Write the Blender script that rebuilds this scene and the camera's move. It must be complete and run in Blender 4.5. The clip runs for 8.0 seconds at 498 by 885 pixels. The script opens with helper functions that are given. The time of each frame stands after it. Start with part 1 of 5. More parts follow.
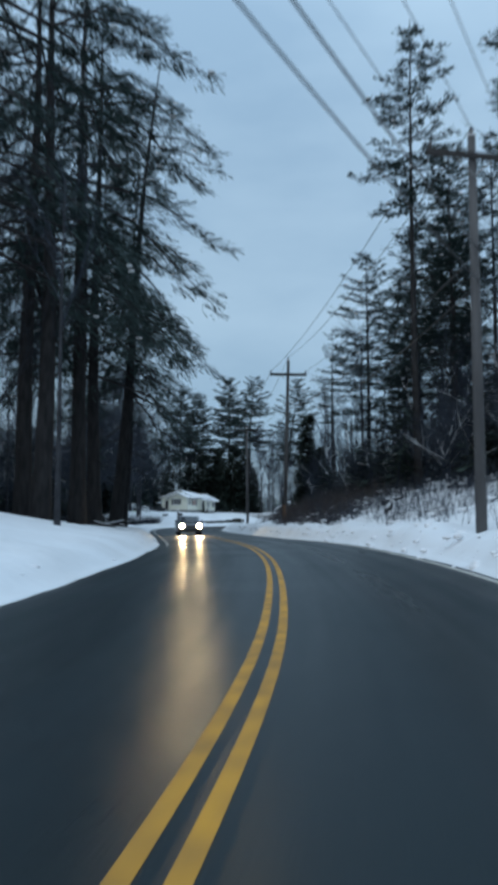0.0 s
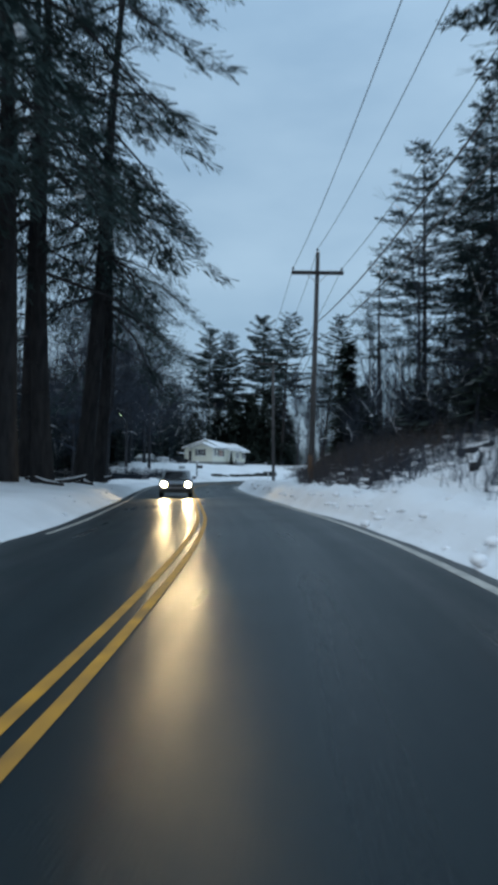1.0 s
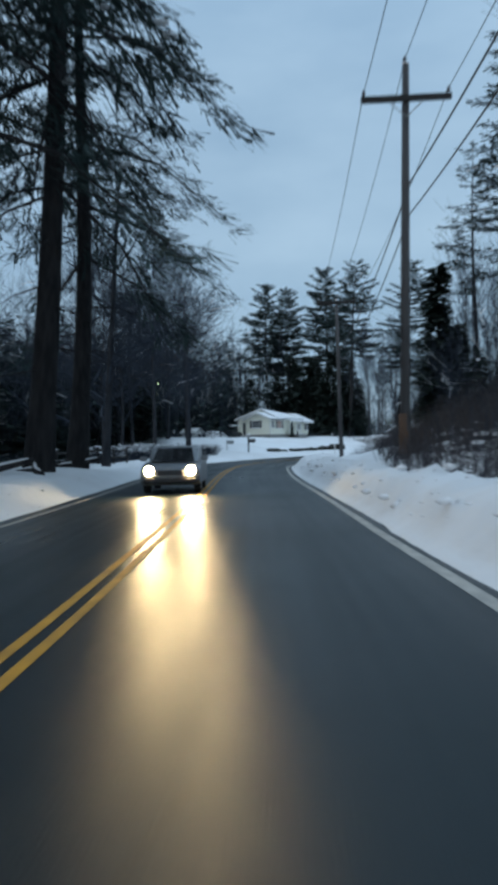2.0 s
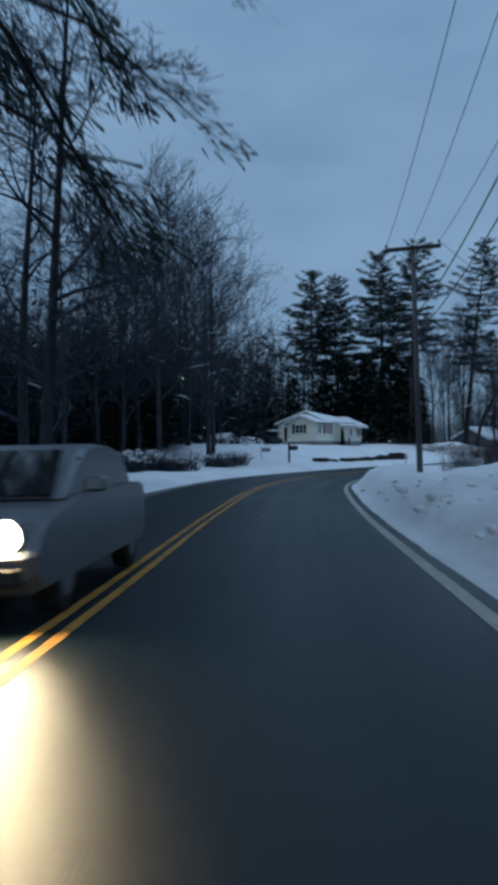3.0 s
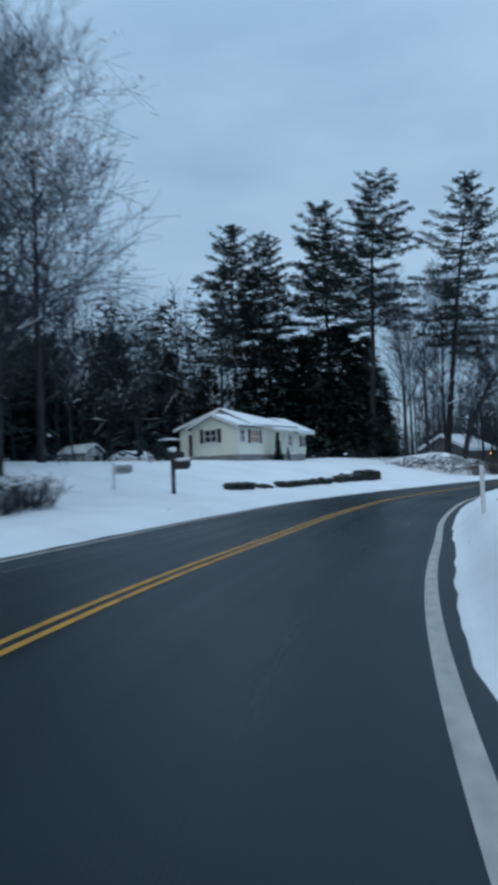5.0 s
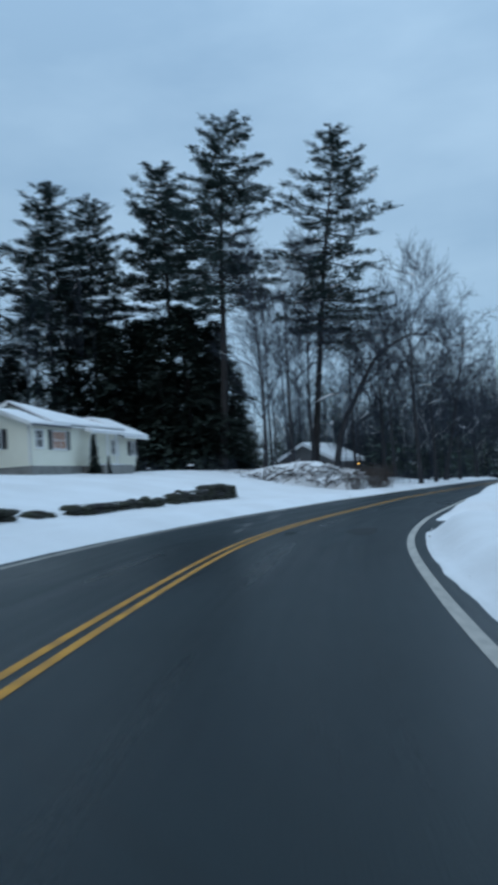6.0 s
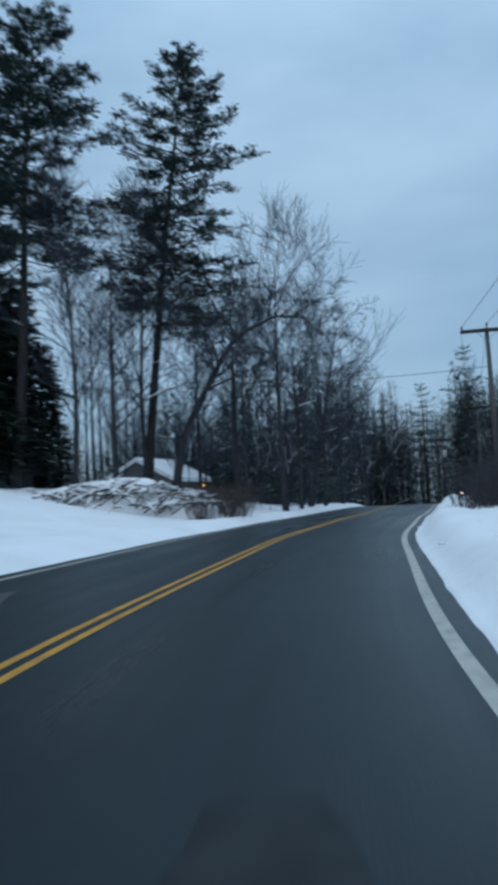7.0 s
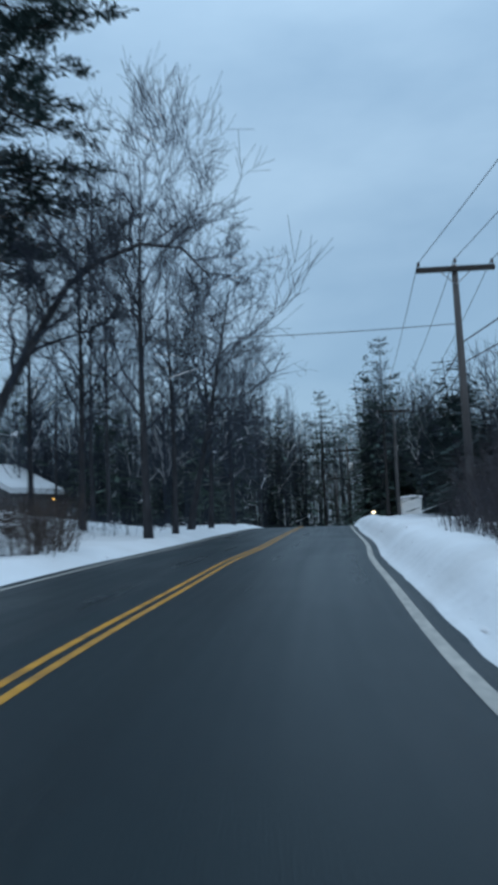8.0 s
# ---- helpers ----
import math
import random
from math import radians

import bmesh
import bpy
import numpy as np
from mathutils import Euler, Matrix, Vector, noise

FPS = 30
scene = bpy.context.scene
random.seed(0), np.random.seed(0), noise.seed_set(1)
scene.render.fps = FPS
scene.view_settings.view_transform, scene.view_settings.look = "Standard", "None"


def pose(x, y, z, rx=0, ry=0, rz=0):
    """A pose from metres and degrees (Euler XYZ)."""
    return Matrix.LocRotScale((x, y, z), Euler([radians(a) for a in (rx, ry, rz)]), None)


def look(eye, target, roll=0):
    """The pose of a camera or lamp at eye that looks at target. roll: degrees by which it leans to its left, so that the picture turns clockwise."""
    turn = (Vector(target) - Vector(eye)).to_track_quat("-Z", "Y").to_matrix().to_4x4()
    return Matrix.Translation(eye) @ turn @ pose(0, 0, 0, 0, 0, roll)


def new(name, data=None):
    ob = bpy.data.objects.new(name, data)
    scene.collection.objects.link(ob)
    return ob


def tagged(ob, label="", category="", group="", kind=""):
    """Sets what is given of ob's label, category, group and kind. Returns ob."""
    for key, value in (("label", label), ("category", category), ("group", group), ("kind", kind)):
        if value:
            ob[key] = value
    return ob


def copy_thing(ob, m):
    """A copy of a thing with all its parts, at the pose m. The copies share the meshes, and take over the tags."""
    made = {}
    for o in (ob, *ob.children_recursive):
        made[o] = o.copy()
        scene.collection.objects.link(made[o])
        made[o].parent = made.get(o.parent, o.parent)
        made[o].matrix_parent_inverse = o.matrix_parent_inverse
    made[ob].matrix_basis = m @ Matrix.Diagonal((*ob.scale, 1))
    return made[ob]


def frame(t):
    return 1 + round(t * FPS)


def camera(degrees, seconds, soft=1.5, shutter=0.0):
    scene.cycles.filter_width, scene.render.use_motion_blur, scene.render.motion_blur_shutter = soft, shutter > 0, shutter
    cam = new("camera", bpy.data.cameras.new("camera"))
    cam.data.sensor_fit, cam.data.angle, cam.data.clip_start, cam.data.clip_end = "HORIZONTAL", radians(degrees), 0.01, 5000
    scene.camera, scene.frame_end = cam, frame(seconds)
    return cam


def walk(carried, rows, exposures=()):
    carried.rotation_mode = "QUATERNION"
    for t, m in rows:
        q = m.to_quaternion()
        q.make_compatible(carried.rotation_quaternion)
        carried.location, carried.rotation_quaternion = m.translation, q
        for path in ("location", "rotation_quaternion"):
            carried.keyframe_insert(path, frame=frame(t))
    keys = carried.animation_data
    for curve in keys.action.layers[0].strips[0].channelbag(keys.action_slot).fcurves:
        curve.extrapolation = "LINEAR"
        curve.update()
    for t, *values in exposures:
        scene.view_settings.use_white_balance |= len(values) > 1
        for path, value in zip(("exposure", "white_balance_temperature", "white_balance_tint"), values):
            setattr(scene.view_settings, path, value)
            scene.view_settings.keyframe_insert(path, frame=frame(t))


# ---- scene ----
cam = camera(34.60, 8.0, soft=4.5, shutter=0.4)
# seconds, x, y, z, yaw, pitch, roll
ROWS = [
    (0.0, -0.010, 0.039, 1.140, -0.01, 5.52, -0.08),
    (0.5, 1.229, 9.053, 1.288, 1.14, 2.64, -0.59),
    (1.0, 1.858, 18.166, 1.406, 3.18, 2.06, -0.50),
    (1.5, 1.887, 27.409, 1.406, 5.54, 1.14, 0.00),
    (2.0, 1.436, 36.770, 1.372, 8.05, 0.25, 1.33),
    (2.2, 1.115, 40.500, 1.353, 8.98, 0.29, 1.67),
    (3.3, -1.474, 60.520, 1.244, 12.04, 1.31, 1.39),
    (3.5, -1.969, 64.105, 1.258, 12.50, 1.49, 1.83),
    (4.0, -3.132, 72.949, 1.241, 12.99, 2.01, 1.67),
    (4.2, -3.517, 76.435, 1.289, 12.47, 2.02, 1.45),
    (5.3, -3.678, 95.516, 1.358, 4.42, 2.41, 3.39),
    (5.5, -3.511, 99.054, 1.310, 2.95, 2.42, 3.88),
    (6.0, -2.986, 108.001, 1.232, -3.77, 3.05, 3.64),
    (6.5, -1.885, 116.693, 1.245, -9.23, 3.58, 3.88),
    (7.0, 0.321, 124.840, 1.246, -14.93, 4.14, 2.86),
    (7.5, 3.270, 132.835, 1.302, -19.51, 4.71, 2.19),
    (8.0, 6.542, 140.783, 1.375, -22.80, 4.98, 2.29),
]
EXPOSURE = [(0.0, 0.0, 6550, 10), (2.2, 0.0, 6550, 10), (2.9, -0.55, 5900, 10), (3.3, -0.95, 5350, 10), (3.5, -0.7, 5350, 10), (3.7, -0.4, 5650, 10), (4.0, -0.15, 5950, 10), (4.2, -0.1, 6100, 10), (5.3, 0.0, 6300, 10), (8.0, 0.0, 6350, 10)]
walk(cam, [(t, pose(x, y, z, 90 + pitch, roll, yaw)) for t, x, y, z, yaw, pitch, roll in ROWS], EXPOSURE)

# ---- light: overcast winter dusk ----
world = bpy.data.worlds.new("dusk_sky")
scene.world = world
world.use_nodes = True
wn, wl = world.node_tree.nodes, world.node_tree.links
sky = wn.new("ShaderNodeTexSky")
sky.sky_type, sky.sun_disc = "NISHITA", False
sky.sun_elevation, sky.sun_rotation = radians(9), radians(217)
sky.air_density, sky.dust_density, sky.ozone_density = 1.0, 1.2, 3.0
tc = wn.new("ShaderNodeTexCoord")
mp = wn.new("ShaderNodeMapping")
mp.inputs["Scale"].default_value = (1.2, 1.2, 3.2)
cl = wn.new("ShaderNodeTexNoise")
cl.inputs["Scale"].default_value, cl.inputs["Detail"].default_value = 2.1, 5
cr = wn.new("ShaderNodeValToRGB")
cr.color_ramp.elements[0].position, cr.color_ramp.elements[1].position = 0.36, 0.66
cr.color_ramp.elements[0].color, cr.color_ramp.elements[1].color = (3.1, 4.75, 6.5, 1), (4.35, 6.2, 7.95, 1)
mx = wn.new("ShaderNodeMixRGB")
mx.inputs["Fac"].default_value = 0.82
bg = wn["Background"]
bg.inputs["Strength"].default_value = 0.105
wl.new(tc.outputs["Generated"], mp.inputs["Vector"])
wl.new(mp.outputs["Vector"], cl.inputs["Vector"])
wl.new(cl.outputs["Fac"], cr.inputs["Fac"])
wl.new(sky.outputs["Color"], mx.inputs["Color1"])
wl.new(cr.outputs["Color"], mx.inputs["Color2"])
sep = wn.new("ShaderNodeSeparateXYZ")
up = wn.new("ShaderNodeMath")
up.operation, up.use_clamp = "MAXIMUM", False
up.inputs[1].default_value = 0.0
sq = wn.new("ShaderNodeMath")
sq.operation, sq.inputs[1].default_value = "POWER", 3.0
gr = wn.new("ShaderNodeMath")
gr.operation, gr.inputs[1].default_value, gr.inputs[2].default_value = "MULTIPLY_ADD", 1.4, 0.97
dim = wn.new("ShaderNodeVectorMath")
dim.operation = "SCALE"
wl.new(tc.outputs["Generated"], sep.inputs["Vector"])
wl.new(sep.outputs["Z"], up.inputs[0])
wl.new(up.outputs[0], sq.inputs[0])
wl.new(sq.outputs[0], gr.inputs[0])
wl.new(mx.outputs["Color"], dim.inputs[0])
wl.new(gr.outputs[0], dim.inputs["Scale"])
wl.new(dim.outputs["Vector"], bg.inputs["Color"])
sun = new("sun", bpy.data.lights.new("sun", "SUN"))
sun.data.energy, sun.data.angle, sun.data.color = 0.6, radians(80), (1.0, 0.95, 0.88)
sun.matrix_world = look((0, 0, 22), (12, 22, 0))

# ---- materials ----


def material(name, base, rough=0.8, second=None, scale=4.0, bump=0.0, bump_scale=None, metal=0.0, spec=0.5, detail=6, island=0.0, stretch=(1, 1, 1), mask=(0.35, 0.7), rough2=None):
    m = bpy.data.materials.new(name)
    m.use_nodes = True
    n, l = m.node_tree.nodes, m.node_tree.links
    b = n["Principled BSDF"]
    b.inputs["Roughness"].default_value, b.inputs["Metallic"].default_value = rough, metal
    b.inputs["Specular IOR Level"].default_value = spec
    second = second or tuple(c * 0.75 for c in base)
    co = n.new("ShaderNodeTexCoord")
    mp = n.new("ShaderNodeMapping")
    mp.inputs["Scale"].default_value = stretch
    t = n.new("ShaderNodeTexNoise")
    t.inputs["Scale"].default_value, t.inputs["Detail"].default_value = scale, detail
    r = n.new("ShaderNodeValToRGB")
    r.color_ramp.elements[0].position, r.color_ramp.elements[1].position = mask
    r.color_ramp.elements[0].color, r.color_ramp.elements[1].color = (*base, 1), (*second, 1)
    l.new(co.outputs["Object"], mp.inputs["Vector"])
    l.new(mp.outputs["Vector"], t.inputs["Vector"])
    l.new(t.outputs["Fac"], r.inputs["Fac"])
    out = r.outputs["Color"]
    if island:
        g = n.new("ShaderNodeNewGeometry")
        h = n.new("ShaderNodeHueSaturation")
        k = n.new("ShaderNodeMapRange")
        k.inputs["To Min"].default_value, k.inputs["To Max"].default_value = 1 - island, 1 + island
        l.new(g.outputs["Random Per Island"], k.inputs["Value"])
        l.new(k.outputs["Result"], h.inputs["Value"])
        l.new(out, h.inputs["Color"])
        out = h.outputs["Color"]
    l.new(out, b.inputs["Base Color"])
    if rough2 is not None:
        k = n.new("ShaderNodeMapRange")
        k.inputs["From Min"].default_value, k.inputs["From Max"].default_value = mask
        k.inputs["To Min"].default_value, k.inputs["To Max"].default_value = rough, rough2
        l.new(t.outputs["Fac"], k.inputs["Value"])
        l.new(k.outputs["Result"], b.inputs["Roughness"])
    if bump:
        t2 = n.new("ShaderNodeTexNoise")
        t2.inputs["Scale"].default_value, t2.inputs["Detail"].default_value = bump_scale or scale * 3, 8
        l.new(mp.outputs["Vector"], t2.inputs["Vector"])
        bp = n.new("ShaderNodeBump")
        bp.inputs["Strength"].default_value, bp.inputs["Distance"].default_value = 1.0, bump
        l.new(t2.outputs["Fac"], bp.inputs["Height"])
        l.new(bp.outputs["Normal"], b.inputs["Normal"])
    return m


def glow(name, colour, strength):
    m = bpy.data.materials.new(name)
    m.use_nodes = True
    b = m.node_tree.nodes["Principled BSDF"]
    b.inputs["Base Color"].default_value = (*colour, 1)
    b.inputs["Emission Color"].default_value = (*colour, 1)
    b.inputs["Emission Strength"].default_value = strength
    return m


SNOW = material("snow", (0.84, 0.85, 0.87), 0.75, (0.76, 0.76, 0.77), 0.35, 0.05, 2.2, spec=0.3)


def asphalt():
    """Dark damp asphalt: wheel tracks and streaks run along the road, with patches, fine cracks and grain."""
    m = bpy.data.materials.new("asphalt")
    m.use_nodes = True
    n, l = m.node_tree.nodes, m.node_tree.links
    b = n["Principled BSDF"]
    b.inputs["Specular IOR Level"].default_value = 0.26
    uv = n.new("ShaderNodeUVMap")
    uv.uv_map = "along"
    co = n.new("ShaderNodeTexCoord")

    def noise_of(scale, detail, stretch=None):
        t = n.new("ShaderNodeTexNoise")
        t.inputs["Scale"].default_value, t.inputs["Detail"].default_value = scale, detail
        if stretch:
            mp = n.new("ShaderNodeMapping")
            mp.inputs["Scale"].default_value = stretch
            l.new(uv.outputs["UV"], mp.inputs["Vector"])
            l.new(mp.outputs["Vector"], t.inputs["Vector"])
        else:
            l.new(co.outputs["Object"], t.inputs["Vector"])
        return t.outputs["Fac"]

    def math_of(op, a, c):
        k = n.new("ShaderNodeMath")
        k.operation = op
        for i, v in enumerate((a, c)):
            if isinstance(v, float):
                k.inputs[i].default_value = v
            else:
                l.new(v, k.inputs[i])
        return k.outputs[0]
    streak = noise_of(1.0, 5, (1.4, 0.025, 1))
    patch = noise_of(0.16, 4)
    grain = noise_of(30, 3)
    mixf = math_of("ADD", math_of("MULTIPLY", streak, 0.55), math_of("ADD", math_of("MULTIPLY", patch, 0.35), math_of("MULTIPLY", grain, 0.10)))
    r = n.new("ShaderNodeValToRGB")
    r.color_ramp.elements[0].position, r.color_ramp.elements[1].position = 0.36, 0.62
    r.color_ramp.elements[0].color, r.color_ramp.elements[1].color = (0.003, 0.0095, 0.0128, 1), (0.009, 0.019, 0.0240, 1)
    l.new(mixf, r.inputs["Fac"])
    # thin dark cracks
    v = n.new("ShaderNodeTexVoronoi")
    v.feature = "DISTANCE_TO_EDGE"
    v.inputs["Scale"].default_value = 0.33
    l.new(co.outputs["Object"], v.inputs["Vector"])
    ck = n.new("ShaderNodeMapRange")
    ck.inputs["From Max"].default_value, ck.inputs["To Min"].default_value = 0.006, 0.55
    l.new(v.outputs["Distance"], ck.inputs["Value"])
    mul = n.new("ShaderNodeMixRGB")
    mul.blend_type, mul.inputs["Fac"].default_value = "MULTIPLY", 1.0
    l.new(r.outputs["Color"], mul.inputs["Color1"])
    l.new(ck.outputs["Result"], mul.inputs["Color2"])
    l.new(mul.outputs["Color"], b.inputs["Base Color"])
    k = n.new("ShaderNodeMapRange")
    k.inputs["From Min"].default_value, k.inputs["From Max"].default_value = 0.35, 0.65
    k.inputs["To Min"].default_value, k.inputs["To Max"].default_value = 0.24, 0.46
    l.new(mixf, k.inputs["Value"])
    l.new(k.outputs["Result"], b.inputs["Roughness"])
    bp = n.new("ShaderNodeBump")
    bp.inputs["Distance"].default_value = 0.006
    l.new(noise_of(60, 6), bp.inputs["Height"])
    l.new(bp.outputs["Normal"], b.inputs["Normal"])
    return m


ASPHALT = asphalt()
YELLOW = material("yellow_paint", (0.60, 0.29, 0.035), 0.6, (0.30, 0.155, 0.04), 3.0, 0.003, 50, spec=0.25)
WHITE_LINE = material("white_paint", (0.50, 0.475, 0.43), 0.65, (0.26, 0.25, 0.235), 7.0, 0.003, 50, spec=0.3, mask=(0.36, 0.72))
TAR = material("tar_stain", (0.010, 0.013, 0.015), 0.5, (0.024, 0.028, 0.031), 3.0, 0.003, 40, spec=0.17)
SALT = material("salt_stain", (0.045, 0.050, 0.053), 0.5, (0.085, 0.09, 0.095), 5.0, 0.003, 50, spec=0.25)
PINE_BARK = material("pine_bark", (0.026, 0.025, 0.026), 0.95, (0.052, 0.049, 0.050), 5.0, 0.05, 9, stretch=(1, 1, 0.25), spec=0.15)
GREY_BARK = material("grey_bark", (0.030, 0.032, 0.037), 0.95, (0.062, 0.064, 0.072), 4.0, 0.03, 9, stretch=(1, 1, 0.3), spec=0.15)
TWIG = material("twig_bark", (0.030, 0.037, 0.050), 0.95, (0.056, 0.066, 0.085), 3.0, spec=0.15)
NEEDLE = material("pine_needles", (0.028, 0.050, 0.049), 0.8, (0.050, 0.078, 0.074), 0.8, island=0.35, spec=0.25)
DARK_NEEDLE = material("hemlock_needles", (0.030, 0.047, 0.040), 0.85, (0.048, 0.066, 0.056), 0.8, island=0.35, spec=0.2)
# Paler than the other pine needles: distance haze is put into the colour.
HAZED_NEEDLE = material("hazed_pine_needles", (0.060, 0.095, 0.080), 0.8, (0.090, 0.130, 0.110), 0.8, island=0.35, spec=0.25)
BRUSH = material("brown_brush", (0.070, 0.052, 0.045), 0.95, (0.044, 0.037, 0.035), 1.0, island=0.4)
DARK_BRUSH = material("dark_brush", (0.036, 0.037, 0.048), 0.95, (0.055, 0.048, 0.050), 1.5, island=0.4)
DRY_LEAF = material("withered_leaves", (0.16, 0.085, 0.045), 0.9, (0.10, 0.06, 0.04), 1.0, island=0.4)
# Brown guard at a pole base, with orange headlight glow put into its colour.
HEADLIT_BROWN = material("headlit_guard", (0.085, 0.052, 0.036), 0.85, (0.13, 0.075, 0.045), 6.0, 0.004, 30)
POLE_WOOD = material("pole_wood", (0.066, 0.064, 0.066), 0.9, (0.115, 0.11, 0.11), 3.0, 0.01, 20, stretch=(1, 1, 0.12))
FENCE_WOOD = material("fence_wood", (0.024, 0.022, 0.022), 0.9, (0.046, 0.040, 0.037), 4.0, 0.01, 15)
ARM_WOOD = material("creosoted_wood", (0.020, 0.018, 0.018), 0.85, (0.038, 0.034, 0.032), 4.0, 0.01, 15)
METAL = material("grey_metal", (0.32, 0.33, 0.34), 0.45, (0.26, 0.27, 0.28), 5.0, metal=0.7)
CABLE = material("black_cable", (0.02, 0.02, 0.022), 0.6, (0.03, 0.03, 0.03), 5.0)
PORCELAIN = material("brown_porcelain", (0.07, 0.05, 0.045), 0.25, (0.05, 0.04, 0.035), 5.0)
SIDING = material("cream_siding", (0.88, 0.86, 0.74), 0.6, (0.83, 0.81, 0.69), 0.9, 0.004, 6)
TRIM = material("white_trim", (0.80, 0.80, 0.79), 0.5, (0.72, 0.72, 0.71), 2.0)
SHINGLE = material("roof_shingle", (0.055, 0.055, 0.065), 0.9, (0.09, 0.09, 0.10), 3.0, 0.01, 15)
CONCRETE = material("block_foundation", (0.26, 0.26, 0.25), 0.9, (0.19, 0.19, 0.185), 2.0, 0.006, 12)
SHUTTER = material("black_shutter", (0.018, 0.02, 0.024), 0.6, (0.028, 0.03, 0.034), 3.0)
GLASS = material("window_glass", (0.03, 0.035, 0.045), 0.08, (0.05, 0.055, 0.065), 0.7, spec=0.7)
CURTAIN = material("warm_curtain", (0.50, 0.25, 0.16), 0.8, (0.38, 0.2, 0.14), 3.0)
BLACK = material("black_enamel", (0.012, 0.012, 0.014), 0.35, (0.02, 0.02, 0.022), 3.0)
STONE = material("wall_stone", (0.032, 0.031, 0.032), 0.95, (0.040, 0.046, 0.026), 1.4, 0.04, 7, island=0.3)
CAR_PAINT = material("silver_car_paint", (0.22, 0.23, 0.25), 0.3, (0.18, 0.19, 0.2), 1.0, metal=0.4)
CAR_GLASS = material("car_glass", (0.02, 0.022, 0.026), 0.06, (0.03, 0.03, 0.034), 1.0, spec=0.8)
RUBBER = material("tyre_rubber", (0.018, 0.018, 0.018), 0.85, (0.03, 0.03, 0.03), 6.0)
GREY_WALL = material("weathered_wall", (0.10, 0.10, 0.105), 0.85, (0.15, 0.148, 0.15), 2.0, 0.01, 10)
SHED_WHITE = material("white_shed_wall", (0.72, 0.73, 0.73), 0.6, (0.62, 0.63, 0.63), 1.5, 0.004, 8)
HEADLIGHT = glow("headlight", (1.0, 0.76, 0.40), 600.0)
LAMP_GLOW = glow("lamp_glow", (0.62, 1.0, 0.38), 30.0)
AMBER = glow("amber_glow", (1.0, 0.55, 0.12), 4.0)
WARM_PANE = glow("lit_pane", (1.0, 0.80, 0.5), 3.0)

# ---- mesh tools ----


